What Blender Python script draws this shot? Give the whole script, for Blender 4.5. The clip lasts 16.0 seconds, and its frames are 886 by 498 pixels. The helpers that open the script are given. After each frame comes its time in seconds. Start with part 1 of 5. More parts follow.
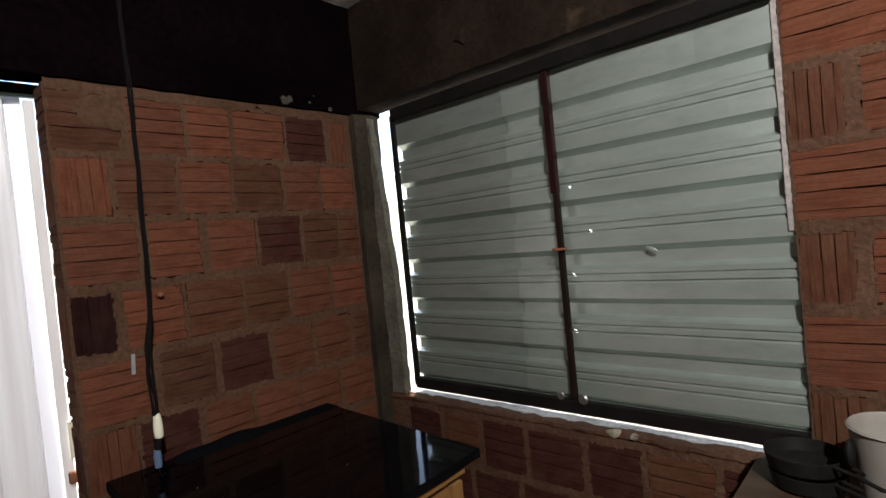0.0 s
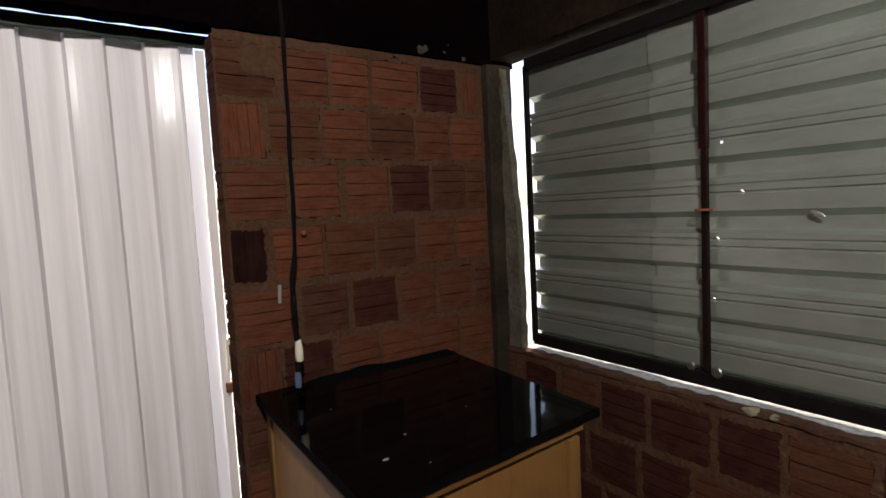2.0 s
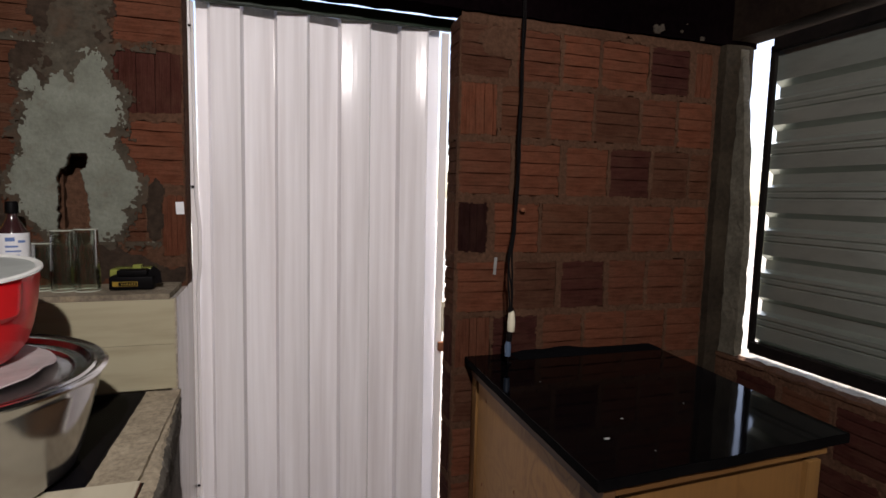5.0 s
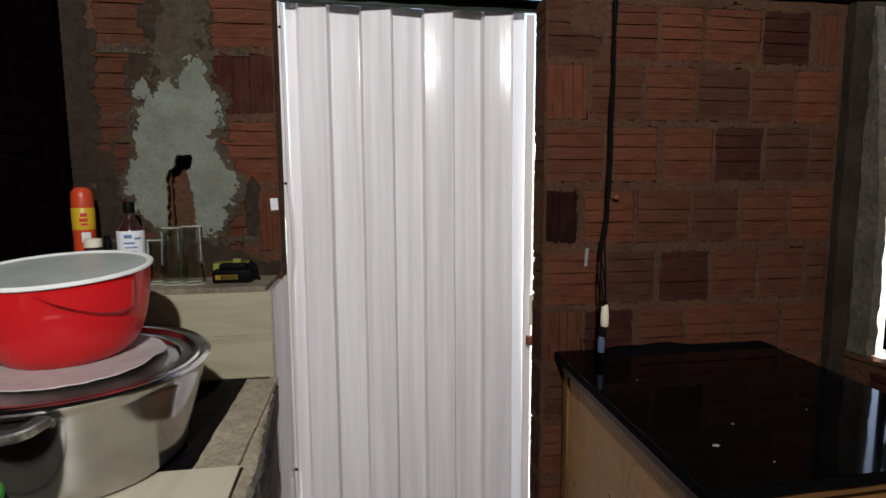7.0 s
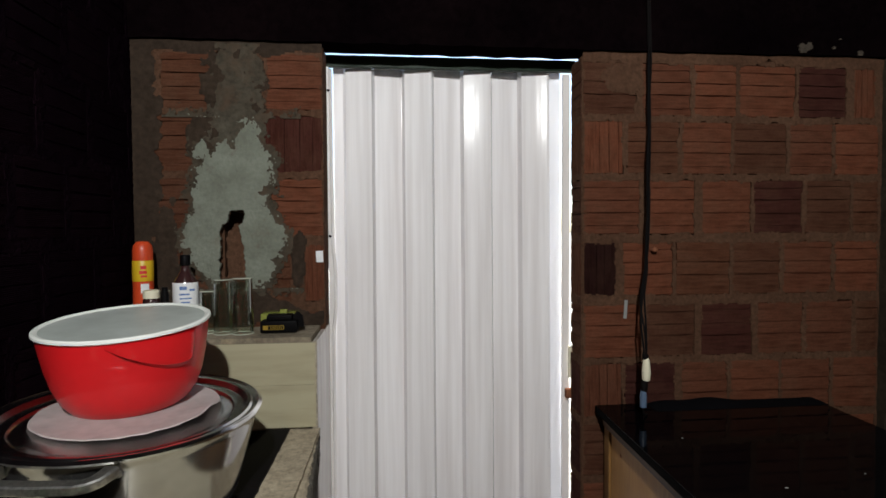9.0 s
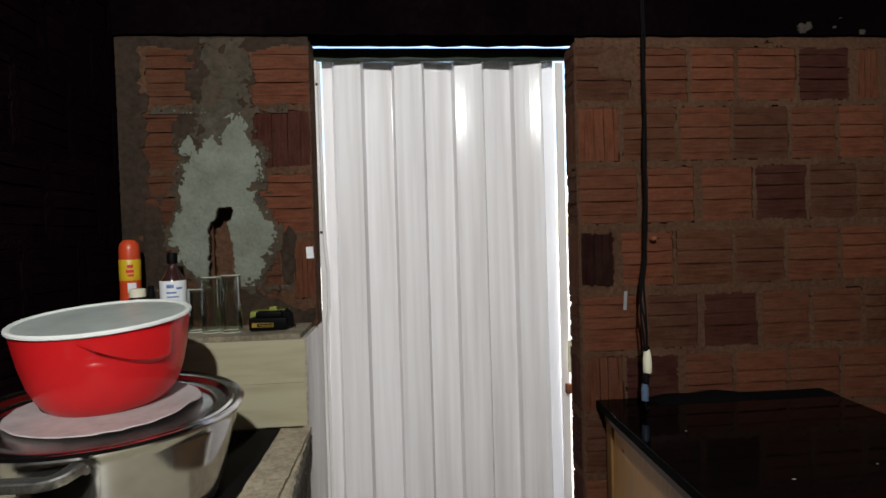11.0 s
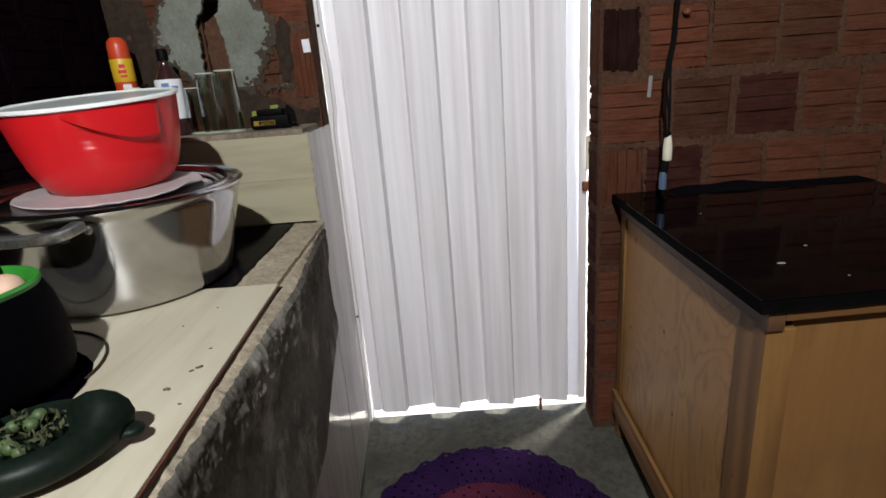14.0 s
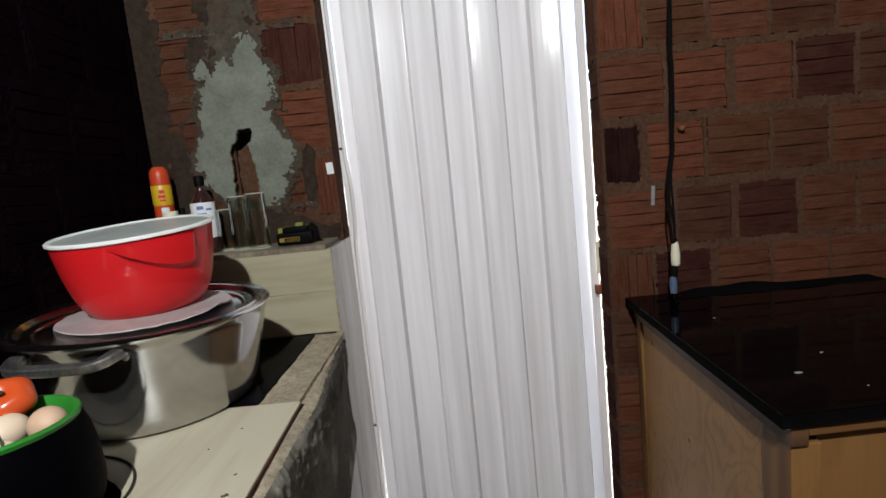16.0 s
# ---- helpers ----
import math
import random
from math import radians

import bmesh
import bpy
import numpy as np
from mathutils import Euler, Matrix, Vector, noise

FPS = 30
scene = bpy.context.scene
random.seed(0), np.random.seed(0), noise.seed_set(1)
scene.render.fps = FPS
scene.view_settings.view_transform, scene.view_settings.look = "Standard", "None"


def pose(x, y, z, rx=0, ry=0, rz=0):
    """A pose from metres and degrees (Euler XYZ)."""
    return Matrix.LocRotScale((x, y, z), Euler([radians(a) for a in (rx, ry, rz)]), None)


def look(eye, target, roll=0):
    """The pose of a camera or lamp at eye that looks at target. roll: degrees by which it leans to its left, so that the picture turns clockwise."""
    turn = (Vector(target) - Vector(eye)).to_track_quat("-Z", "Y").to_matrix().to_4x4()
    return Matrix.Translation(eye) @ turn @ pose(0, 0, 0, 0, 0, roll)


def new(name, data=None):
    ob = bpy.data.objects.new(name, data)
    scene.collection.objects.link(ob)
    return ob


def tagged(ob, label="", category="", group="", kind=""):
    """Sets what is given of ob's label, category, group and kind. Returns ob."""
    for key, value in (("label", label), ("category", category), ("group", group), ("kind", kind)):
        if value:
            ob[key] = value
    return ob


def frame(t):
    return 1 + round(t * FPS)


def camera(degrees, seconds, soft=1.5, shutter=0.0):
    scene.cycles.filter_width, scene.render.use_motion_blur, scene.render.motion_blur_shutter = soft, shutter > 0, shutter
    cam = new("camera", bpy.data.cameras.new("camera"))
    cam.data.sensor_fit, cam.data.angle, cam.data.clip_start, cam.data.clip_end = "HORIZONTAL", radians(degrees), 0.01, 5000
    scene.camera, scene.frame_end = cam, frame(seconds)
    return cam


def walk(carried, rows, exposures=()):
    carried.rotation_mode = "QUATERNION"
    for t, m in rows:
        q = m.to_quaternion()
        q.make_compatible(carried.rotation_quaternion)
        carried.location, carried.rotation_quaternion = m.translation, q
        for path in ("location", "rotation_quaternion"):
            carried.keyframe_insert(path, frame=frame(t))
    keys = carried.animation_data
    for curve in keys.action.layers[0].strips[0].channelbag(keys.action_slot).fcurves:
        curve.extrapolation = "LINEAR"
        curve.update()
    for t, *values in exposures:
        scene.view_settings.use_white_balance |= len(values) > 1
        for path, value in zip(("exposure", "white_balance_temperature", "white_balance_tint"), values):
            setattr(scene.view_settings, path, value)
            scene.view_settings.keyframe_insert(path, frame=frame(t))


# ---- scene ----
PATH = [
    (0, (0.456, -1.813, 1.529), (1.935, -0.468, 1.486), -5.6),
    (0.5, (0.452, -1.815, 1.525), (1.837, -0.374, 1.461), -5.0),
    (1, (0.461, -1.805, 1.517), (1.767, -0.294, 1.417), -4.9),
    (1.5, (0.469, -1.792, 1.499), (1.702, -0.224, 1.361), -4.1),
    (2, (0.43, -1.78, 1.499), (1.576, -0.148, 1.344), -2.9),
    (2.5, (0.374, -1.766, 1.498), (1.411, -0.063, 1.348), -1.7),
    (3, (0.331, -1.755, 1.5), (1.263, 0.006, 1.334), -0.9),
    (3.5, (0.299, -1.751, 1.486), (1.131, 0.058, 1.297), 0.1),
    (4, (0.271, -1.749, 1.482), (1.012, 0.098, 1.285), 0.8),
    (4.5, (0.243, -1.739, 1.478), (0.926, 0.131, 1.287), 1.3),
    (7, (0.254, -1.69, 1.469), (0.545, 0.276, 1.242), -0.3),
    (7.5, (0.234, -1.684, 1.477), (0.509, 0.286, 1.273), -0.5),
    (8, (0.221, -1.708, 1.498), (0.449, 0.272, 1.333), -0.3),
    (8.5, (0.217, -1.72, 1.502), (0.407, 0.269, 1.417), -0.1),
    (11, (0.27, -1.686, 1.459), (0.423, 0.307, 1.416), -1.6),
    (11.5, (0.305, -1.672, 1.442), (0.405, 0.322, 1.327), -2.9),
    (12, (0.338, -1.66, 1.414), (0.378, 0.329, 1.214), -3.9),
    (12.5, (0.351, -1.672, 1.389), (0.35, 0.307, 1.099), -4.4),
    (13, (0.344, -1.673, 1.362), (0.318, 0.281, 0.934), -4.6),
    (13.5, (0.338, -1.664, 1.326), (0.313, 0.258, 0.775), -4.5),
    (14, (0.342, -1.663, 1.307), (0.333, 0.241, 0.693), -4.4),
    (14.5, (0.344, -1.667, 1.303), (0.348, 0.232, 0.675), -4.3),
    (15, (0.345, -1.672, 1.314), (0.353, 0.249, 0.755), -4.6),
    (15.5, (0.349, -1.684, 1.338), (0.331, 0.272, 0.923), -5.2),
    (16, (0.344, -1.698, 1.365), (0.307, 0.283, 1.092), -5.8),
]
cam = camera(79.8, 16.0, soft=1.6)
walk(cam, [(t, look(eye, aim, roll)) for t, eye, aim, roll in PATH], exposures=[(0.0, 1.8, 6400, 9), (1.0, 1.57, 6650, 9), (2.0, 1.33, 6850, 13), (3.0, 1.27, 6900, 16), (4.5, 1.27, 6850, 17), (7.0, 1.38, 6450, 10), (12.0, 1.48, 6450, 5), (14.0, 1.74, 6200, 9), (16.0, 1.58, 6250, 7)])

# ---------------------------------------------------------------- light
world = bpy.data.worlds.new("sky")
scene.world = world
world.use_nodes = True
wn = world.node_tree
sky = wn.nodes.new("ShaderNodeTexSky")
sky.sky_type, sky.sun_disc = "NISHITA", False
sky.dust_density, sky.air_density = 1.5, 1.0
sky.sun_elevation, sky.sun_rotation = radians(62), radians(53)
wn.links.new(sky.outputs[0], wn.nodes["Background"].inputs[0])
wn.nodes["Background"].inputs[1].default_value = 0.15

sun = new("sun", bpy.data.lights.new("sun", "SUN"))
sun.data.energy, sun.data.angle, sun.data.color = 4.0, radians(9.0), (1.0, 0.95, 0.88)
sun.matrix_world = look((4.7 * 0.80, 4.7 * 0.60, 8.8), (0, 0, 0))

LAMP = (0.18, -2.55, 2.62)
lamp = new("bulb_light", bpy.data.lights.new("bulb_light", "POINT"))
lamp.data.energy, lamp.data.shadow_soft_size, lamp.data.color = 90.0, 0.035, (1.0, 0.985, 0.975)
lamp.location = LAMP


# ---------------------------------------------------------------- materials
def material(name, rough=0.6, metal=0.0, coat=0.0, transmission=0.0, ior=1.45):
    m = bpy.data.materials.new(name)
    m.use_nodes = True
    b = m.node_tree.nodes["Principled BSDF"]
    b.inputs["Roughness"].default_value = rough
    b.inputs["Metallic"].default_value = metal
    b.inputs["Coat Weight"].default_value = coat
    b.inputs["Transmission Weight"].default_value = transmission
    b.inputs["IOR"].default_value = ior
    return m, m.node_tree, b


def coords(nt, world_space, stretch=(1, 1, 1)):
    mp = nt.nodes.new("ShaderNodeMapping")
    mp.inputs["Scale"].default_value = stretch
    if world_space:
        nt.links.new(nt.nodes.new("ShaderNodeNewGeometry").outputs["Position"], mp.inputs[0])
    else:
        nt.links.new(nt.nodes.new("ShaderNodeTexCoord").outputs["Object"], mp.inputs[0])
    return mp.outputs[0]


def noise_tex(nt, vec, scale, detail=5.0, rough=0.55, distort=0.0):
    n = nt.nodes.new("ShaderNodeTexNoise")
    n.inputs["Scale"].default_value, n.inputs["Detail"].default_value = scale, detail
    n.inputs["Roughness"].default_value, n.inputs["Distortion"].default_value = rough, distort
    nt.links.new(vec, n.inputs["Vector"])
    return n.outputs["Fac"]


def ramp(nt, fac, lo, hi):
    r = nt.nodes.new("ShaderNodeMapRange")
    r.inputs["From Min"].default_value, r.inputs["From Max"].default_value = lo, hi
    nt.links.new(fac, r.inputs["Value"])
    return r.outputs["Result"]


def mix(nt, fac, a, b, blend="MIX"):
    n = nt.nodes.new("ShaderNodeMix")
    n.data_type, n.blend_type = "RGBA", blend
    for sock, val in ((n.inputs[0], fac), (n.inputs[6], a), (n.inputs[7], b)):
        if isinstance(val, (int, float)):
            sock.default_value = val
        elif isinstance(val, tuple):
            sock.default_value = (*val, 1)
        else:
            nt.links.new(val, sock)
    return n.outputs[2]


def bump(nt, b, height, strength, dist=0.01):
    n = nt.nodes.new("ShaderNodeBump")
    n.inputs["Strength"].default_value, n.inputs["Distance"].default_value = strength, dist
    nt.links.new(height, n.inputs["Height"])
    nt.links.new(n.outputs[0], b.inputs["Normal"])


def surface(name, c1, c2, rough=0.6, big=3.0, fine=60.0, relief=0.3, dist=0.004, metal=0.0, coat=0.0, space=True,
            stretch=(1, 1, 1), spec=0.15, c3=None, spots=12.0, spot_at=(0.6, 0.75), rough_var=0.12, pits=0.55):
    """Two colours mixed by a broad noise, a fine grain and, with c3, patches of a third colour."""
    m, nt, b = material(name, rough, metal, coat)
    b.inputs["Specular IOR Level"].default_value = spec
    v = coords(nt, space, stretch)
    broad = noise_tex(nt, v, big, 6)
    grain = noise_tex(nt, v, fine, 4, 0.7)
    col = mix(nt, ramp(nt, broad, 0.3, 0.7), c1, c2)
    if relief > 0.05:
        col = mix(nt, ramp(nt, grain, 0.3, 0.65), mix(nt, 1.0, col, (pits, pits, pits), "MULTIPLY"), col)
    if c3:
        col = mix(nt, ramp(nt, noise_tex(nt, v, spots, 6, 0.65), *spot_at), col, c3)
    nt.links.new(col, b.inputs["Base Color"])
    rr = nt.nodes.new("ShaderNodeMapRange")
    rr.inputs["To Min"].default_value, rr.inputs["To Max"].default_value = max(0.02, rough - rough_var), min(1, rough + rough_var)
    nt.links.new(noise_tex(nt, v, big * 4, 4), rr.inputs["Value"])
    nt.links.new(rr.outputs[0], b.inputs["Roughness"])
    bump(nt, b, grain, relief, dist)
    return m


def brick_mat(name, c1, c2, smear, amount, spec=0.04):
    """Fired hollow brick: colour by piece, fine combed ribs, and mortar smeared over parts of the wall."""
    m, nt, b = material(name, 0.85)
    b.inputs["Specular IOR Level"].default_value = spec
    vo, vw = coords(nt, False), coords(nt, True)
    info = nt.nodes.new("ShaderNodeObjectInfo")
    col = mix(nt, info.outputs["Random"], c1, c2)
    blot = noise_tex(nt, vo, 14, 6)
    col = mix(nt, ramp(nt, blot, 0.35, 0.75), col, mix(nt, 1.0, col, (0.72, 0.66, 0.64), "MULTIPLY"))
    film = nt.nodes.new("ShaderNodeMath")
    film.operation = "MULTIPLY"
    nt.links.new(ramp(nt, noise_tex(nt, vw, 9, 8, 0.7, 0.4), 0.45, 0.80), film.inputs[0])
    film.inputs[1].default_value = amount
    col = mix(nt, film.outputs[0], col, smear)
    # mortar squeezed over the rims of each brick
    ab = nt.nodes.new("ShaderNodeVectorMath")
    ab.operation = "ABSOLUTE"
    nt.links.new(vo, ab.inputs[0])
    xyz = nt.nodes.new("ShaderNodeSeparateXYZ")
    nt.links.new(ab.outputs[0], xyz.inputs[0])
    far = nt.nodes.new("ShaderNodeMath")
    far.operation = "MAXIMUM"
    nt.links.new(xyz.outputs[0], far.inputs[0])
    nt.links.new(xyz.outputs[2], far.inputs[1])
    wob = nt.nodes.new("ShaderNodeMath")
    wob.operation, wob.inputs[1].default_value = "MULTIPLY_ADD", 0.085
    nt.links.new(noise_tex(nt, vw, 22, 6, 0.7, 0.5), wob.inputs[0])
    nt.links.new(far.outputs[0], wob.inputs[2])
    rim = nt.nodes.new("ShaderNodeMath")
    rim.operation, rim.inputs[1].default_value = "MULTIPLY", min(1.0, amount * 1.1)
    nt.links.new(ramp(nt, wob.outputs[0], 0.136, 0.156), rim.inputs[0])
    col = mix(nt, rim.outputs[0], col, smear)
    drag = noise_tex(nt, coords(nt, False, (5, 5, 60)), 2.2, 5, 0.65, 0.3)
    col = mix(nt, ramp(nt, drag, 0.35, 0.62), mix(nt, 1.0, col, (0.66, 0.62, 0.60), "MULTIPLY"), col)
    fine = noise_tex(nt, vw, 130, 4, 0.7)
    col = mix(nt, ramp(nt, fine, 0.3, 0.6), mix(nt, 1.0, col, (0.82, 0.80, 0.79), "MULTIPLY"), col)
    nt.links.new(col, b.inputs["Base Color"])
    w = nt.nodes.new("ShaderNodeTexWave")
    w.bands_direction = "Z"
    w.inputs["Scale"].default_value, w.inputs["Distortion"].default_value = 75, 1.2
    w.inputs["Detail"].default_value = 3
    nt.links.new(vo, w.inputs["Vector"])
    h = nt.nodes.new("ShaderNodeMath")
    h.operation = "ADD"
    nt.links.new(w.outputs["Fac"], h.inputs[0])
    nt.links.new(noise_tex(nt, vw, 90, 5, 0.7), h.inputs[1])
    bump(nt, b, h.outputs[0], 0.35, 0.003)
    return m


def veined(name, c1, c2, c3, rough, axis):
    """Wood-look ceramic tile: long soft streaks with a few darker veins."""
    m, nt, b = material(name, rough)
    b.inputs["Specular IOR Level"].default_value = 0.3
    st = {"x": (1.1, 9, 9), "y": (9, 1.1, 9), "z": (12, 12, 1.1)}[axis]
    v = coords(nt, True, st)
    a, f = noise_tex(nt, v, 1.1, 6, 0.6, 0.8), noise_tex(nt, v, 2.6, 4, 0.55, 0.5)
    col = mix(nt, ramp(nt, a, 0.3, 0.7), c1, c2)
    col = mix(nt, ramp(nt, f, 0.48, 0.85), col, c3)
    nt.links.new(col, b.inputs["Base Color"])
    return m


def wood(name, c1, c2, axis, rings=5.0):
    m, nt, b = material(name, 0.55)
    st = {"x": (0.6, 5, 5), "y": (5, 0.6, 5), "z": (5, 5, 0.6)}[axis]
    v = coords(nt, True, st)
    w = nt.nodes.new("ShaderNodeTexWave")
    w.wave_type = "RINGS"
    w.inputs["Scale"].default_value, w.inputs["Distortion"].default_value = rings * 0.25, 9
    w.inputs["Detail"].default_value, w.inputs["Detail Scale"].default_value = 4, 1.0
    nt.links.new(v, w.inputs["Vector"])
    col = mix(nt, ramp(nt, w.outputs["Fac"], 0.1, 1.0), c1, c2)
    fib = noise_tex(nt, coords(nt, True, tuple(s * 6 for s in st)), 5, 5, 0.7)
    col = mix(nt, ramp(nt, fib, 0.4, 0.85), col, mix(nt, 0.5, col, (0.10, 0.05, 0.02)))
    col = mix(nt, ramp(nt, noise_tex(nt, coords(nt, True), 6, 5), 0.55, 0.8), col, mix(nt, 0.35, col, (0.08, 0.05, 0.03)))
    nt.links.new(col, b.inputs["Base Color"])
    bump(nt, b, fib, 0.25, 0.002)
    return m


def plywood(name, c1, c2):
    """Rotary-cut veneer: contour-like figure and a few brown knots."""
    m, nt, b = material(name, 0.5)
    v = coords(nt, True, (1, 1, 0.55))
    field = noise_tex(nt, v, 3.9, 3, 0.5, 0.8)
    w = nt.nodes.new("ShaderNodeMath")
    w.operation = "PINGPONG"
    sc = nt.nodes.new("ShaderNodeMath")
    sc.operation, sc.inputs[1].default_value = "MULTIPLY", 12.0
    nt.links.new(field, sc.inputs[0])
    nt.links.new(sc.outputs[0], w.inputs[0])
    w.inputs[1].default_value = 0.5
    line = nt.nodes.new("ShaderNodeMath")
    line.operation = "MULTIPLY"
    nt.links.new(ramp(nt, w.outputs[0], 0.24, 0.0), line.inputs[0])
    nt.links.new(ramp(nt, noise_tex(nt, v, 3.0, 3), 0.34, 0.56), line.inputs[1])
    col = mix(nt, line.outputs[0], c1, c2)
    col = mix(nt, ramp(nt, noise_tex(nt, coords(nt, True, (30, 30, 1.5)), 4, 4), 0.45, 0.8), col, mix(nt, 0.3, col, (0.1, 0.05, 0.02)))
    knots = nt.nodes.new("ShaderNodeTexVoronoi")
    knots.inputs["Scale"].default_value = 5.0
    nt.links.new(v, knots.inputs["Vector"])
    ring = mix(nt, ramp(nt, knots.outputs["Distance"], 0.22, 0.10), col, (0.30, 0.175, 0.066))
    col = mix(nt, ramp(nt, noise_tex(nt, v, 2.4, 2), 0.50, 0.62), col, ring)
    col = mix(nt, ramp(nt, noise_tex(nt, coords(nt, True), 5, 5), 0.5, 0.8), col, mix(nt, 0.4, col, (0.07, 0.045, 0.03)))
    nt.links.new(col, b.inputs["Base Color"])
    return m


def plain(name, colour, rough=0.4, metal=0.0, coat=0.0, var=0.12, scale=25.0, spec=0.5):
    m, nt, b = material(name, rough, metal, coat)
    b.inputs["Specular IOR Level"].default_value = spec
    v = coords(nt, False)
    dark = tuple(c * (1 - var) for c in colour)
    nt.links.new(mix(nt, ramp(nt, noise_tex(nt, v, scale, 5), 0.35, 0.7), colour, dark), b.inputs["Base Color"])
    rr = nt.nodes.new("ShaderNodeMapRange")
    rr.inputs["To Min"].default_value, rr.inputs["To Max"].default_value = max(0.02, rough * 0.75), min(1, rough * 1.3)
    nt.links.new(noise_tex(nt, v, scale * 2, 4), rr.inputs["Value"])
    nt.links.new(rr.outputs[0], b.inputs["Roughness"])
    return m


def see_through(m, share):
    """Lets a share of the light behind a thin plastic sheet shine through it."""
    nt = m.node_tree
    out, b = nt.nodes["Material Output"], nt.nodes["Principled BSDF"]
    t, mx = nt.nodes.new("ShaderNodeBsdfTranslucent"), nt.nodes.new("ShaderNodeMixShader")
    t.inputs["Color"].default_value = (0.93, 0.92, 0.95, 1)
    mx.inputs[0].default_value = share
    nt.links.new(b.outputs[0], mx.inputs[1])
    nt.links.new(t.outputs[0], mx.inputs[2])
    nt.links.new(mx.outputs[0], out.inputs["Surface"])


def glass_mat(name, colour, strength=0.5):
    """Thin clear glass: light passes straight on, and the surface mirrors a little."""
    m, nt, b = material(name)
    nt.nodes.remove(b)
    clear, gloss, mx = nt.nodes.new("ShaderNodeBsdfTransparent"), nt.nodes.new("ShaderNodeBsdfGlossy"), nt.nodes.new("ShaderNodeMixShader")
    clear.inputs["Color"].default_value = (*colour, 1)
    gloss.inputs["Roughness"].default_value = 0.04
    fr, pw = nt.nodes.new("ShaderNodeLayerWeight"), nt.nodes.new("ShaderNodeMath")
    fr.inputs["Blend"].default_value = 0.40
    pw.operation, pw.inputs[1].default_value = "MULTIPLY", strength
    nt.links.new(fr.outputs["Facing"], pw.inputs[0])
    nt.links.new(pw.outputs[0], mx.inputs[0])
    nt.links.new(clear.outputs[0], mx.inputs[1])
    nt.links.new(gloss.outputs[0], mx.inputs[2])
    nt.links.new(mx.outputs[0], nt.nodes["Material Output"].inputs["Surface"])
    return m


MORTAR = (0.108, 0.057, 0.035)
M_BRICK = brick_mat("fired_brick", (0.160, 0.058, 0.032), (0.118, 0.047, 0.028), MORTAR, 0.6)
M_BRICK_DARK = brick_mat("dark_fired_brick", (0.050, 0.018, 0.015), (0.066, 0.024, 0.018), MORTAR, 0.4)
M_BRICK_BURNT = brick_mat("burnt_brick", (0.022, 0.009, 0.008), (0.030, 0.012, 0.010), MORTAR, 0.15)
M_BRICK_DULL = brick_mat("dull_fired_brick", (0.110, 0.046, 0.026), (0.082, 0.037, 0.023), MORTAR, 0.8)
# west wall: soot, plus its lack of lamp light put into the colour
M_BRICK_SOOT_DIM = brick_mat("sooted_dim_brick", (0.0088, 0.0038, 0.0062), (0.0055, 0.0025, 0.0045), (0.0040, 0.0020, 0.0035), 0.7, 0.0)
M_MORTAR = surface("mortar", (0.112, 0.060, 0.037), (0.076, 0.039, 0.024), 0.95, 6, 70, 0.8, 0.006, spec=0.04)
M_MORTAR_SOOT_DIM = surface("sooted_dim_mortar", (0.0072, 0.0032, 0.0052), (0.0040, 0.0018, 0.0034), 0.95, 6, 70, 0.8, 0.006, spec=0.01)
M_BEAM = surface("near_black_concrete", (0.0048, 0.0026, 0.0030), (0.0022, 0.0012, 0.0016), 0.95, 4, 45, 0.6, 0.006, spec=0.01)
for m in (M_BRICK_SOOT_DIM, M_MORTAR_SOOT_DIM, M_BEAM):      # dead matt, no mirror reflection
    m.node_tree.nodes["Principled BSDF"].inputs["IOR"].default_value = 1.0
M_BEAM_E = surface("stained_concrete", (0.024, 0.016, 0.011), (0.011, 0.007, 0.006), 0.95, 4, 45, 0.6, 0.006, spec=0.03, c3=(0.05, 0.035, 0.023), spots=7, spot_at=(0.64, 0.8))
M_COLUMN = surface("column_concrete", (0.052, 0.040, 0.026), (0.026, 0.019, 0.013), 0.95, 5, 50, 0.8, 0.008)
M_CEMENT = surface("rough_cement", (0.185, 0.168, 0.138), (0.078, 0.070, 0.057), 0.95, 5, 95, 0.35, 0.006, c3=(0.33, 0.31, 0.26), spots=7, spot_at=(0.52, 0.70))
M_LEDGE = surface("ledge_cement", (0.30, 0.255, 0.185), (0.18, 0.15, 0.11), 0.95, 8, 60, 0.7, 0.006, c3=(0.34, 0.27, 0.17), spots=14)
M_PLASTER = surface("cement_plaster", (0.200, 0.214, 0.176), (0.134, 0.141, 0.112), 0.95, 8, 90, 0.5, 0.005, pits=0.80, c3=(0.115, 0.098, 0.072), spots=13, spot_at=(0.56, 0.78))
M_PLASTER_OLD = surface("old_plaster", (0.046, 0.031, 0.021), (0.030, 0.020, 0.014), 0.95, 7, 55, 0.5, 0.006)
M_FLOOR = surface("floor_cement", (0.125, 0.122, 0.100), (0.070, 0.066, 0.053), 0.8, 3.5, 40, 0.35, 0.004, spec=0.08, c3=(0.042, 0.037, 0.029), spots=5, spot_at=(0.55, 0.8))
M_EARTH = surface("pale_earth", (0.68, 0.64, 0.56), (0.58, 0.53, 0.44), 0.95, 2, 20, 0.4)
M_ROOF = surface("roof_sheet", (0.03, 0.025, 0.022), (0.018, 0.015, 0.014), 0.9, 3, 40, 0.4, spec=0.04)
M_RAFTER = wood("dark_rafter", (0.05, 0.03, 0.02), (0.03, 0.018, 0.012), "y")
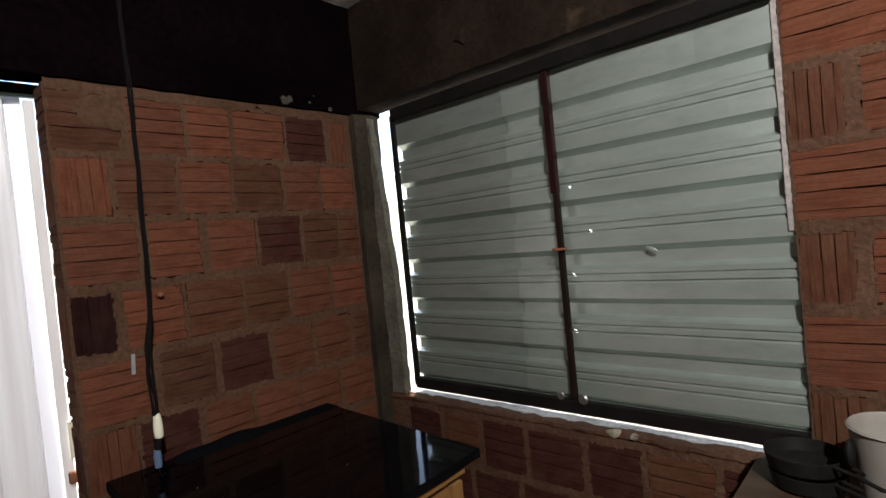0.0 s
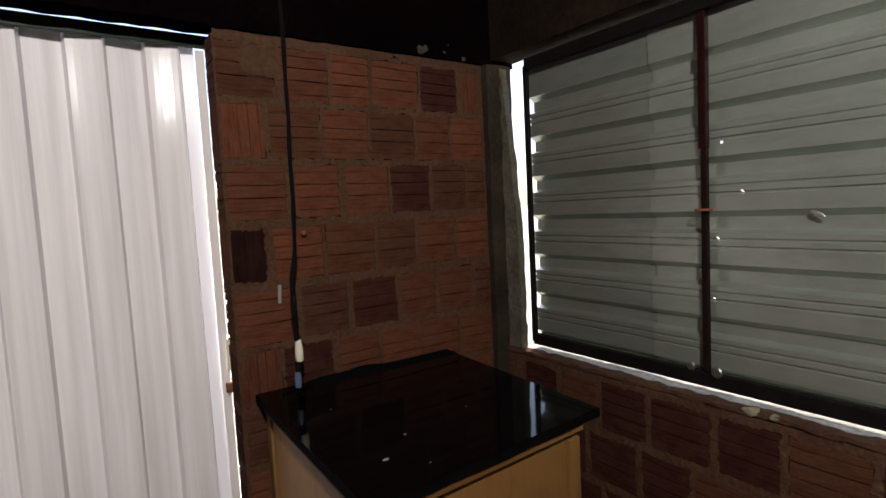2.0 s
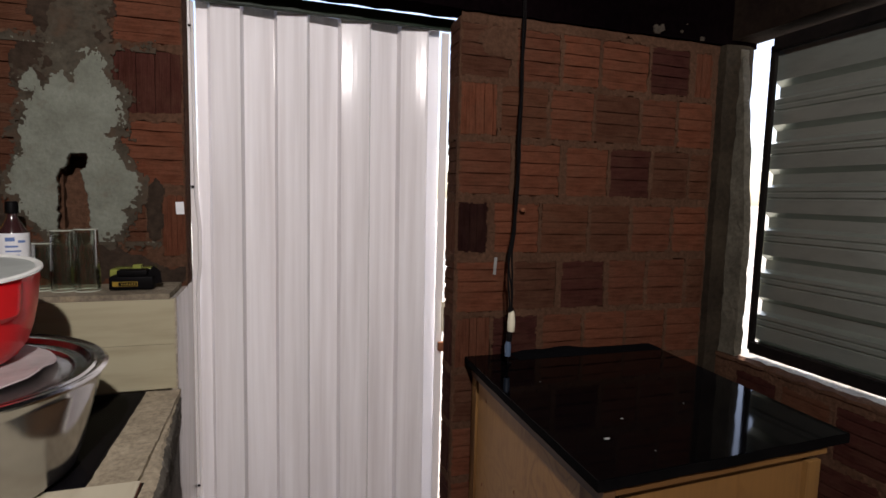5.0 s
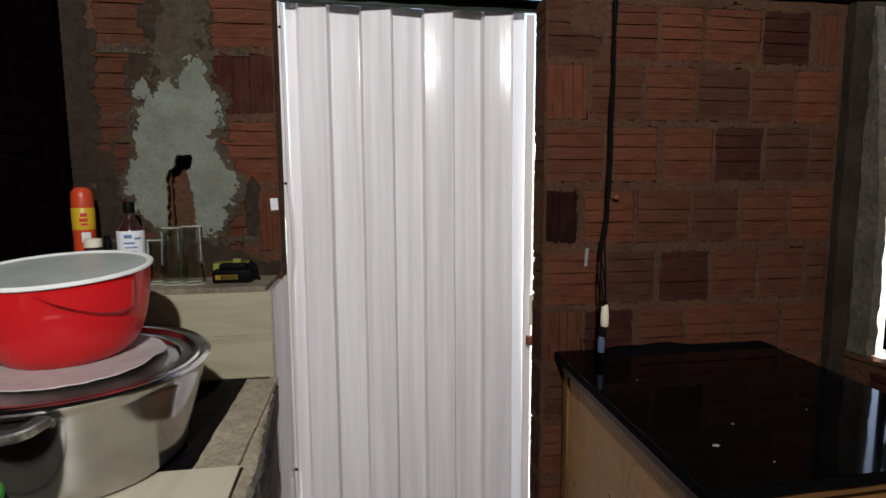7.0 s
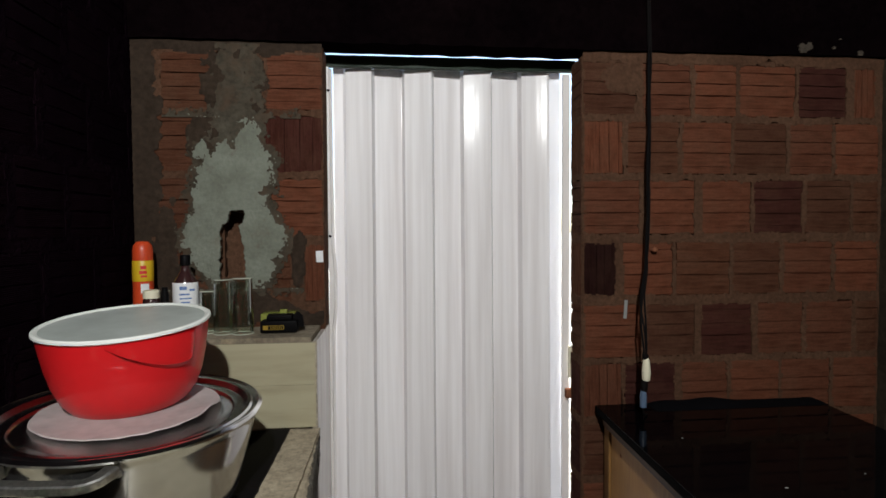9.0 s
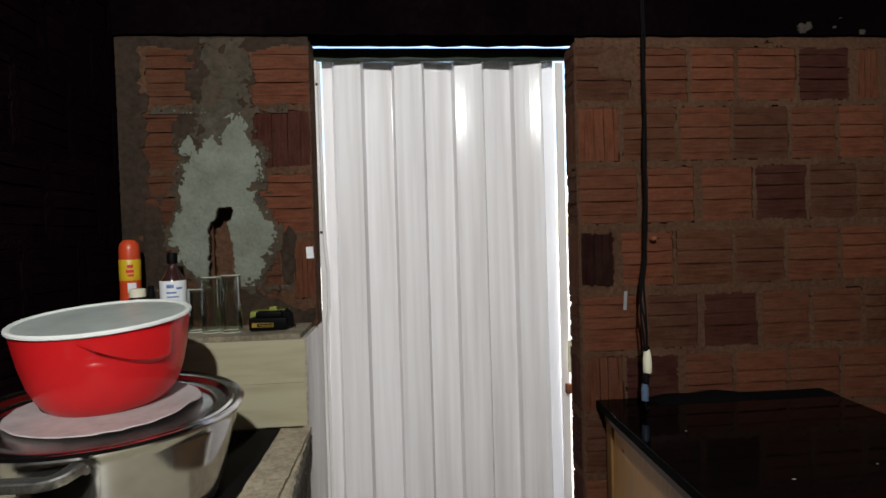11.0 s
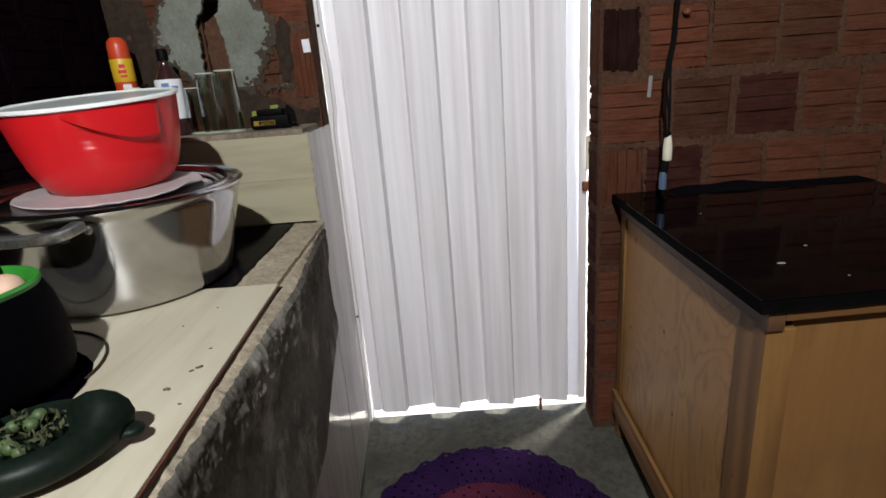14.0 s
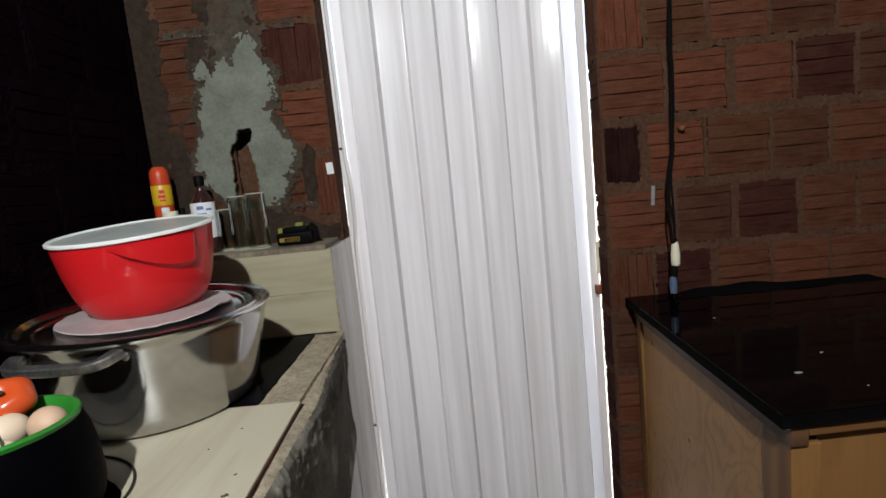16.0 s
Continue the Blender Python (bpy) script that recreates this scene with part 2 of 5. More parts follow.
M_DOOR = surface("white_sheet_paint", (0.90, 0.88, 0.89), (0.72, 0.685, 0.685), 0.18, 1.6, 8, 0.04, 0.001, stretch=(22, 22, 0.6), rough_var=0.03, space=True, spec=0.22, c3=(0.50, 0.46, 0.42), spots=6, spot_at=(0.70, 0.84))
see_through(M_DOOR, 0.075)
# door sheet's end: daylight on it imitated by paler colour and extra translucency
M_DOOR_END_BRIGHT = surface("brightened_white_sheet", (0.90, 0.90, 0.93), (0.84, 0.84, 0.87), 0.25, 1.6, 8, 0.04, 0.001, stretch=(22, 22, 0.6), rough_var=0.03, spec=0.22)
see_through(M_DOOR_END_BRIGHT, 0.17)
M_DOORTRIM = surface("white_trim_paint", (0.82, 0.79, 0.77), (0.74, 0.70, 0.68), 0.4, 3, 40, 0.04, 0.001, spec=0.4, c3=(0.6, 0.5, 0.42), spots=22, spot_at=(0.74, 0.86))
see_through(M_DOORTRIM, 0.12)
M_GALV = surface("galvanised_sheet", (0.51, 0.555, 0.495), (0.40, 0.44, 0.395), 0.36, 2.2, 220, 0.045, 0.0005, spec=0.5, metal=0.72, rough_var=0.04, c3=(0.34, 0.375, 0.33), spots=14, spot_at=(0.45, 0.85), stretch=(1, 0.5, 1.6))
# same sheet metal, darkened to carry the light's falloff towards the north
M_GALV_DIM = surface("dimmer_galvanised_sheet", (0.42, 0.465, 0.415), (0.335, 0.37, 0.33), 0.36, 2.2, 220, 0.045, 0.0005, spec=0.5, metal=0.72, rough_var=0.04, c3=(0.28, 0.31, 0.275), spots=14, spot_at=(0.45, 0.85), stretch=(1, 0.5, 1.6))
M_REDSTEEL = surface("dark_red_steel", (0.024, 0.006, 0.006), (0.013, 0.005, 0.005), 0.5, 9, 80, 0.2, 0.001, spec=0.08, c3=(0.06, 0.03, 0.014), spots=20)
M_BLACKSTEEL = surface("black_steel", (0.014, 0.011, 0.010), (0.008, 0.007, 0.007), 0.5, 9, 80, 0.2, 0.001, spec=0.06)
M_GREENBAR = surface("dark_green_paint", (0.018, 0.034, 0.02), (0.01, 0.02, 0.013), 0.45, 7, 60, 0.2, 0.001)
M_ALU = surface("scratched_aluminium", (0.64, 0.63, 0.605), (0.45, 0.44, 0.425), 0.135, 4, 160, 0.05, 0.0008, metal=0.95, space=False, rough_var=0.08, spec=0.5, c3=(0.34, 0.335, 0.325), spots=7, spot_at=(0.42, 0.75))
M_LIDALU = surface("brushed_aluminium", (0.66, 0.65, 0.64), (0.50, 0.49, 0.48), 0.19, 6, 160, 0.05, 0.0006, metal=1.0, space=False, rough_var=0.08, spec=0.5)
M_CASTALU = surface("cast_aluminium", (0.62, 0.61, 0.59), (0.44, 0.43, 0.41), 0.42, 14, 120, 0.2, 0.001, metal=1.0, space=False, spec=0.5)
M_GRANITE = surface("black_granite", (0.0008, 0.0008, 0.0012), (0.0018, 0.0018, 0.0024), 0.055, 5, 400, 0.0, 0.0, c3=(0.012, 0.012, 0.014), spots=320, spot_at=(0.66, 0.72), rough_var=0.02)
M_GRANITE.node_tree.nodes["Principled BSDF"].inputs["Specular IOR Level"].default_value = 0.5
M_GRANITE.node_tree.nodes["Principled BSDF"].inputs["IOR"].default_value = 1.21
M_GRANITE_EDGE = surface("granite_edge", (0.003, 0.003, 0.0033), (0.006, 0.005, 0.005), 0.75, 12, 120, 0.4, 0.002, spec=0.02)
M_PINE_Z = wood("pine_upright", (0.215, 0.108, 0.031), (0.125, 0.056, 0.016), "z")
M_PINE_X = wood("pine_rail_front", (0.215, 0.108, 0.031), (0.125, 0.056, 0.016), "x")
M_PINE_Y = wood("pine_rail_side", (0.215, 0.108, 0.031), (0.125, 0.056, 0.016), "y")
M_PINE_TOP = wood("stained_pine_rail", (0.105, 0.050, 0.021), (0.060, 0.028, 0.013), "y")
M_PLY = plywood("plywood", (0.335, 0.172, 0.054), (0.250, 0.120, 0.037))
# plywood again, with the shade on the cabinet's front put into its colour
M_PLY_SHADED = plywood("shaded_plywood", (0.200, 0.098, 0.030), (0.165, 0.077, 0.023))
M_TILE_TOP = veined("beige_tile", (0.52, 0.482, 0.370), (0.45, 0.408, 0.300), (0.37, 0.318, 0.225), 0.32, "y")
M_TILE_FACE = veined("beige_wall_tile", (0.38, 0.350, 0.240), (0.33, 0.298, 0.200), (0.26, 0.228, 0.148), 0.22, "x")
M_TILE_GREY = veined("grey_tile", (0.50, 0.47, 0.43), (0.40, 0.37, 0.33), (0.29, 0.25, 0.22), 0.10, "z")
M_TILE_EDGE = surface("tile_body", (0.16, 0.065, 0.04), (0.09, 0.04, 0.028), 0.9, 9, 60, 0.4)
M_GROUT = surface("grout", (0.42, 0.37, 0.29), (0.30, 0.26, 0.2), 0.95, 12, 80, 0.6)
M_STOVE = surface("black_glass_ceramic", (0.003, 0.0026, 0.0034), (0.005, 0.0045, 0.0055), 0.12, 6, 100, 0.0, 0.0, spec=0.5)
M_STOVE.node_tree.nodes["Principled BSDF"].inputs["IOR"].default_value = 1.06
M_RED = plain("red_plastic", (0.62, 0.012, 0.016), 0.45, spec=0.2, coat=0.4, var=0.15, scale=8)
M_LIDWHITE = plain("white_plastic", (0.78, 0.80, 0.76), 0.35)
M_LIDCLEAR = plain("milky_plastic", (0.44, 0.475, 0.45), 0.3, var=0.25, scale=10)
M_PLATE = plain("pinkish_plastic", (0.42, 0.37, 0.365), 0.4, var=0.2)
M_BLACKPL = plain("black_plastic", (0.0035, 0.0032, 0.0035), 0.5, spec=0.06)
M_YELLOW = plain("yellow_plastic", (0.26, 0.165, 0.015), 0.45)
M_LIME = plain("lime_translucent", (0.20, 0.22, 0.05), 0.2)
M_ORANGE = plain("orange_lacquer", (0.52, 0.055, 0.015), 0.35, coat=0.15)
M_LABELY = plain("yellow_label", (0.58, 0.37, 0.015), 0.4)
M_REDINK = plain("red_ink", (0.55, 0.02, 0.02), 0.5)
M_FLECK = plain("dull_white_fleck", (0.24, 0.24, 0.235), 0.8, spec=0.1)
M_PAPER = plain("white_paper", (0.72, 0.73, 0.74), 0.7)
M_BLUEINK = plain("blue_ink", (0.12, 0.2, 0.42), 0.6)
M_BOTTLE = plain("brown_bottle", (0.035, 0.014, 0.014), 0.12, coat=0.4)
M_GLASS = glass_mat("clear_glass", (0.92, 0.95, 0.91), 1.0)
# opaque pale colour for the highlights along the glasses' edges
M_GLASS_GLINT = plain("painted_glass_glint", (0.50, 0.53, 0.44), 0.12, coat=0.6)
M_POTBLACK = plain("black_glaze", (0.0012, 0.0008, 0.0018), 0.55, var=0.4, scale=60, spec=0.03)
M_POT_DISC = surface("near_black_purple", (0.0016, 0.0008, 0.0026), (0.0009, 0.0004, 0.0014), 0.95, 20, 300, 0.4, 0.003, spec=0.0)
M_GREENRIM = plain("green_plastic", (0.03, 0.22, 0.025), 0.35)
M_EGG_PALE = plain("pale_eggshell", (0.74, 0.60, 0.44), 0.5, var=0.1)
M_EGG_TAN = plain("tan_eggshell", (0.62, 0.42, 0.29), 0.5, var=0.12)
M_TOMATO = plain("tomato_skin", (0.62, 0.085, 0.02), 0.2, coat=0.3, var=0.3, scale=6)
M_STEM = plain("dry_stem", (0.05, 0.045, 0.02), 0.8)
M_MORTARBOWL = surface("dark_green_glaze", (0.004, 0.008, 0.0055), (0.008, 0.013, 0.009), 0.4, 8, 140, 0.25, 0.001, space=False, spec=0.12)
M_PEA = plain("green_berry", (0.070, 0.108, 0.036), 0.5, var=0.4, scale=60)
M_HERB = plain("dried_herb", (0.055, 0.062, 0.022), 0.8, var=0.5)
M_CRUMB = plain("crumb", (0.15, 0.12, 0.075), 0.9, var=0.5, scale=400, spec=0.1)
M_PURPLE = surface("purple_yarn", (0.034, 0.009, 0.064), (0.017, 0.0045, 0.034), 0.95, 9, 260, 0.9, 0.004)
M_PINK = surface("rose_yarn", (0.10, 0.017, 0.040), (0.062, 0.010, 0.026), 0.95, 9, 260, 0.9, 0.004)
M_CABLE = plain("black_cable", (0.006, 0.005, 0.005), 0.6, spec=0.06)
M_CREAM = plain("cream_plastic", (0.72, 0.68, 0.52), 0.4)
M_BLUEPL = plain("blue_plastic", (0.08, 0.12, 0.19), 0.35)
M_RUST = surface("rust", (0.30, 0.12, 0.06), (0.16, 0.06, 0.035), 0.9, 30, 200, 0.5, 0.001)
M_STEEL = plain("zinc_steel", (0.5, 0.5, 0.5), 0.4, metal=1.0)
M_IRON = plain("cast_iron", (0.012, 0.011, 0.010), 0.5, spec=0.12, var=0.4)
M_BUCKET = plain("grey_enamel", (0.24, 0.215, 0.185), 0.45, spec=0.2)
M_MORTAR_SPLASH = surface("mortar_splash", (0.085, 0.070, 0.055), (0.045, 0.036, 0.030), 0.95, 12, 70, 0.5, 0.004, spec=0.03)
M_LIP = surface("cement_lip", (0.46, 0.39, 0.28), (0.33, 0.28, 0.20), 0.95, 14, 80, 0.6, 0.005)
M_EDGE = surface("pinkish_bent_edge", (0.42, 0.36, 0.33), (0.30, 0.26, 0.24), 0.6, 9, 60, 0.2, 0.002)
M_SILL = surface("sill_cement", (0.50, 0.475, 0.43), (0.30, 0.275, 0.235), 0.95, 12, 70, 0.7, 0.006)
M_PLASTER_THIN = surface("thin_cement_film", (0.080, 0.070, 0.052), (0.050, 0.039, 0.028), 0.95, 9, 55, 0.5, 0.004, spec=0.04, c3=(0.075, 0.048, 0.032), spots=12, spot_at=(0.48, 0.72))
M_DIMSTEEL = surface("dark_brown_steel", (0.020, 0.010, 0.008), (0.011, 0.007, 0.006), 0.5, 9, 80, 0.2, 0.001, spec=0.06)
# purple yarn darkened, for the shade seen through the rug's holes
M_RUGSHADE = surface("shadowed_yarn", (0.012, 0.004, 0.022), (0.007, 0.003, 0.014), 0.95, 9, 260, 0.9, 0.004, spec=0.02)
M_BLACKSHEET = plain("matt_black_sheet", (0.004, 0.004, 0.005), 0.85, spec=0.03)
M_GASKET = plain("brown_rubber", (0.032, 0.024, 0.015), 0.6, spec=0.2)
M_JAMB = surface("jamb_mortar", (0.16, 0.145, 0.11), (0.09, 0.08, 0.06), 0.95, 8, 60, 0.9, 0.008)


# ---------------------------------------------------------------- mesh helpers
def finish(name, bm, mat, smooth=False):
    bmesh.ops.recalc_face_normals(bm, faces=bm.faces)
    me = bpy.data.meshes.new(name)
    bm.to_mesh(me)
    bm.free()
    for m in mat if isinstance(mat, (list, tuple)) else [mat]:
        me.materials.append(m)
    if smooth:
        me.shade_smooth()
        me.set_sharp_from_angle(angle=radians(38))
    return me


def root_place(ob):
    while ob.parent:
        ob = ob.parent
    return Vector(ob.location)


def part(name, bm, mat, parent, label="", smooth=False):
    """One mesh, built in world places, as a part of a thing or of another part."""
    bmesh.ops.translate(bm, verts=bm.verts, vec=-root_place(parent))
    ob = new(name, finish(name, bm, mat, smooth))
    ob.parent = parent
    return tagged(ob, label=label)


def thing(name, place, label, category, group="", kind=""):
    ob = new(name)
    ob.location = place
    return tagged(ob, label, category, group, kind)


def solid(name, bm, mat, label, category, group="", kind="", smooth=False, base=(0, 0, 0)):
    bmesh.ops.translate(bm, verts=bm.verts, vec=-Vector(base))
    ob = new(name, finish(name, bm, mat, smooth))
    ob.location = base
    return tagged(ob, label, category, group, kind)


def box(x0, y0, z0, x1, y1, z1, bevel=0.0, bm=None):
    own = bm is None
    bm = bm or bmesh.new()
    r = bmesh.ops.create_cube(bm, size=1)
    for v in r["verts"]:
        v.co = Vector(((x0 + x1) / 2 + v.co.x * (x1 - x0), (y0 + y1) / 2 + v.co.y * (y1 - y0), (z0 + z1) / 2 + v.co.z * (z1 - z0)))
    if bevel and own:
        bmesh.ops.bevel(bm, geom=bm.edges[:], offset=bevel, segments=2, affect="EDGES", profile=0.6)
    return bm


def rough_box(x0, y0, z0, x1, y1, z1, cell, amount, scale=14.0):
    """A block cut into cells whose surface is uneven."""
    bm = bmesh.new()
    n = [max(1, round((b - a) / cell)) for a, b in ((x0, x1), (y0, y1), (z0, z1))]
    lo, size = Vector((x0, y0, z0)), Vector((x1 - x0, y1 - y0, z1 - z0))
    for axis in range(3):
        u, v = (axis + 1) % 3, (axis + 2) % 3
        for side in (0, 1):
            grid = []
            for i in range(n[u] + 1):
                row = []
                for j in range(n[v] + 1):
                    p = Vector((0, 0, 0))
                    p[axis], p[u], p[v] = side, i / n[u], j / n[v]
                    row.append(bm.verts.new([lo[k] + p[k] * size[k] for k in range(3)]))
                grid.append(row)
            for i in range(n[u]):
                for j in range(n[v]):
                    bm.faces.new((grid[i][j], grid[i + 1][j], grid[i + 1][j + 1], grid[i][j + 1]))
    bmesh.ops.remove_doubles(bm, verts=bm.verts, dist=1e-5)
    for v in bm.verts:
        v.co += amount * (noise.noise_vector(v.co * scale) + 0.5 * noise.noise_vector(v.co * scale * 2.7))
    return bm


def lathe(profile, place, segments=48, bm=None, tilt=None, closed=False):
    """Turns (radius, height) pairs about a vertical axis at place."""
    bm = bm or bmesh.new()
    rings = []
    for r, z in profile:
        if r < 1e-6:
            rings.append([bm.verts.new((0, 0, z))])
        else:
            rings.append([bm.verts.new((r * math.cos(2 * math.pi * i / segments), r * math.sin(2 * math.pi * i / segments), z)) for i in range(segments)])
    pairs = list(zip(rings, rings[1:]))
    if closed:
        pairs.append((rings[-1], rings[0]))
    for a, b in pairs:
        for i in range(segments):
            j = (i + 1) % segments
            if len(a) == 1 and len(b) == 1:
                continue
            if len(a) == 1:
                bm.faces.new((a[0], b[i], b[j]))
            elif len(b) == 1:
                bm.faces.new((a[i], a[j], b[0]))
            else:
                bm.faces.new((a[i], a[j], b[j], b[i]))
    m = Matrix.Translation(place) @ (tilt or Matrix())
    verts = [v for ring in rings for v in ring]
    bmesh.ops.transform(bm, matrix=m, verts=verts)
    return bm


def sweep(points, section, bm=None, up=(0, 0, 1)):
    """Carries a closed flat section (side, up) along a line of points."""
    bm = bm or bmesh.new()
    pts = [Vector(p) for p in points]
    rings = []
    for i, p in enumerate(pts):
        d = (pts[min(i + 1, len(pts) - 1)] - pts[max(i - 1, 0)]).normalized()
        side = d.cross(Vector(up))
        if side.length < 1e-4:
            side = d.cross(Vector((1, 0, 0)))
        side.normalize()
        top = side.cross(d)
        rings.append([bm.verts.new(p + side * a + top * b) for a, b in section])
    n = len(section)
    for a, b in zip(rings, rings[1:]):
        for i in range(n):
            bm.faces.new((a[i], a[(i + 1) % n], b[(i + 1) % n], b[i]))
    bm.faces.new(rings[0])
    bm.faces.new(rings[-1][::-1])
    return bm


def circle(r, n=8):
    return [(r * math.cos(2 * math.pi * i / n), r * math.sin(2 * math.pi * i / n)) for i in range(n)]


def ball(place, size, bm=None, turn=None, u=20, v=14):
    bm = bm or bmesh.new()
    r = bmesh.ops.create_uvsphere(bm, u_segments=u, v_segments=v, radius=1.0)
    bmesh.ops.transform(bm, matrix=Matrix.Translation(place) @ (turn or Matrix()) @ Matrix.Diagonal((*size, 1)), verts=r["verts"])
    return bm


def crust(field, x0, x1, z0, z1, step, lift, y=0.0):
    """A ragged skin of plaster on the wall y: where field(x, z) is positive, thicker inside."""
    bm = bmesh.new()
    nx, nz = round((x1 - x0) / step), round((z1 - z0) / step)
    verts = {}

    def vert(i, j, f):
        if (i, j) not in verts:
            x, z = x0 + i * step, z0 + j * step
            d = field(x, z)
            h = lift * max(0.0, min(1.0, d * 12)) * (0.7 + 0.6 * noise.noise((x * 30, z * 30, 3)))
            verts[i, j] = bm.verts.new((x + 0.002 * noise.noise((x * 90, z * 90, 1)), y - 0.0005 - h, z))
        return verts[i, j]
    for i in range(nx):
        for j in range(nz):
            if field(x0 + (i + 0.5) * step, z0 + (j + 0.5) * step) > 0:
                bm.faces.new([vert(a, b, 0) for a, b in ((i, j), (i + 1, j), (i + 1, j + 1), (i, j + 1))])
    ring = [e for e in bm.edges if e.is_boundary]
    made = bmesh.ops.extrude_edge_only(bm, edges=ring)
    for v in made["geom"]:
        if isinstance(v, bmesh.types.BMVert):
            v.co.y = y + 0.006
    return bm


# ---------------------------------------------------------------- setting: walls
X_W, X_E, X_SHEET = -0.58, 1.985, 2.07     # inner faces of west and east wall, window sheet
Y_S, Z_BEAM, Z_TOP = -4.0, 2.095, 2.56
T = 0.11                                   # wall thickness
X_P = 2.058                                # face of the pier south of the window

wall_north = thing("wall_north", (0, 0, 0), "bare hollow-brick wall with ragged mortar joints", "wall", kind="structure")
wall_west = thing("wall_west", (0, 0, 0), "sooty bare brick wall behind the stove, coloured darker for lack of light", "wall", kind="structure")
wall_east = thing("wall_east", (0, 0, 0), "bare brick wall round the sheet-covered window", "wall", kind="structure")

bm = box(0.868, 0.0235, 0, 1.93, T, Z_BEAM)
part("mortar_bed", bm, M_MORTAR, wall_north)
bm = box(X_W, 0.0235, 0, -0.318, T, Z_BEAM)
for a in ((-0.244, 0.0235, 0, -0.004, T, Z_BEAM), (-0.318, 0.0235, 0, -0.244, T, 1.36), (-0.318, 0.0235, 1.565, -0.244, T, Z_BEAM), (-0.318, 0.085, 1.36, -0.244, T, 1.565), (-0.296, 0.034, 1.36, -0.244, 0.085, 1.515)):
    box(*a, bm=bm)
part("mortar_bed", bm, M_MORTAR, wall_north)
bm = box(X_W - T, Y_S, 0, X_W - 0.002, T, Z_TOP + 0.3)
part("mortar_bed", bm, M_MORTAR_SOOT_DIM, wall_west)
bm = box(X_E + 0.0235, -1.565, 0, X_E + T, T, 0.862)
box(X_P + 0.0235, Y_S, 0, X_E + T + 0.05, -1.568, Z_BEAM, bm=bm)
part("mortar_bed", bm, M_MORTAR, wall_east)

solid("wall_south", box(X_W - T, Y_S - T, 0, X_E + T, Y_S, Z_TOP + 0.5), M_MORTAR, "plain mortared wall closing the room", "wall", kind="structure")
def floor_z(y):
    """The cement rises a little towards the threshold."""
    return 0.13 * max(0.0, min(y, 0.135) + 0.25)


bm = bmesh.new()
rows = []
for y in [Y_S - T] + [-0.9 + 0.045 * k for k in range(23)] + [0.135]:
    row = []
    for k in range(59):
        x = X_W - T + (X_E + 2 * T - X_W) * k / 58
        uneven = 0.0025 * noise.noise((x * 3, y * 3, 2)) if -0.88 < y < 0.1 else 0
        row.append(bm.verts.new((x, y, floor_z(y) + uneven - 0.001)))
    rows.append(row)
for a, b in zip(rows, rows[1:]):
    for k in range(58):
        bm.faces.new((a[k], a[k + 1], b[k + 1], b[k]))
for v in bmesh.ops.extrude_face_region(bm, geom=bm.faces[:])["geom"]:
    if isinstance(v, bmesh.types.BMVert):
        v.co.z = -0.1
solid("floor", bm, M_FLOOR, "grey stained cement floor", "floor", kind="structure")
solid("doorstep", box(-0.6, 0.1355, -0.1, 1.6, 1.6, 0.046), M_EARTH, "pale sunlit cement step outside the door", "doorstep", kind="structure")
solid("ground", box(-600, -600, -0.2, 600, 600, -0.101), M_EARTH, "pale bare earth outside", "ground", kind="structure")

solid("beam_north", rough_box(X_W, -0.016, Z_BEAM, X_E + T, 0.088, Z_TOP, 0.04, 0.004, 18), M_BEAM, "near-black concrete ring beam above the brickwork", "beam", kind="structure", smooth=True)
solid("beam_east", rough_box(X_E - 0.02, Y_S, Z_BEAM + 0.02, X_E + T, -0.018, Z_TOP, 0.05, 0.004), M_BEAM_E, "brown stained concrete beam above the window", "beam", kind="structure", smooth=True)
solid("corner_column", rough_box(1.925, -0.034, 0, 2.062, T, Z_BEAM - 0.001, 0.035, 0.006, 22), M_COLUMN, "rough grey concrete corner column", "column", kind="structure", smooth=True)
# knot of hardened mortar on the beam
bm = ball((X_E - 0.018, -0.63, 2.24), (0.010, 0.042, 0.026), u=24, v=16)
for v in bm.verts:
    v.co += 0.016 * noise.noise_vector(v.co * 34) * Vector((0.3, 1, 1))
solid("mortar_lump", bm, M_BEAM_E, "lump of hardened mortar stuck on the beam", "mortar", kind="structure", smooth=True)


def corrugated(y0, y1, z0, rise, pitch, depth, x0, x1):
    """Roof sheet with waves that run along x, rising towards the south."""
    bm = bmesh.new()
    n = 8 * round((x1 - x0) / pitch)
    low = []
    for k in (0, 1):
        rows = []
        for t in (0, 1):
            y, zb = (y0, z0) if t == 0 else (y1, z0 + rise)
            rows.append([bm.verts.new((x0 + (x1 - x0) * i / n, y, zb + 0.006 * k + depth * math.sin(2 * math.pi * (x1 - x0) * i / n / pitch))) for i in range(n + 1)])
        for i in range(n):
            bm.faces.new((rows[0][i], rows[0][i + 1], rows[1][i + 1], rows[1][i]))
        low.append(rows)
    return bm


solid("ceiling", corrugated(0.5, Y_S - 0.3, 2.66, 0.55, 0.18, 0.022, X_W - 0.4, X_E + 0.4), M_ROOF, "dark corrugated roof sheets on rafters", "roof", kind="structure", smooth=True)
for x in (-0.1, 0.9, 1.78):
    m = [(x, 0.3, 2.575), (x, Y_S, 3.12)]
    solid("rafter", sweep(m, [(-0.03, -0.04), (0.03, -0.04), (0.03, 0.04), (-0.03, 0.04)]), M_RAFTER, "dark wooden rafter under the roof sheets", "rafter", "rafters", "structure")

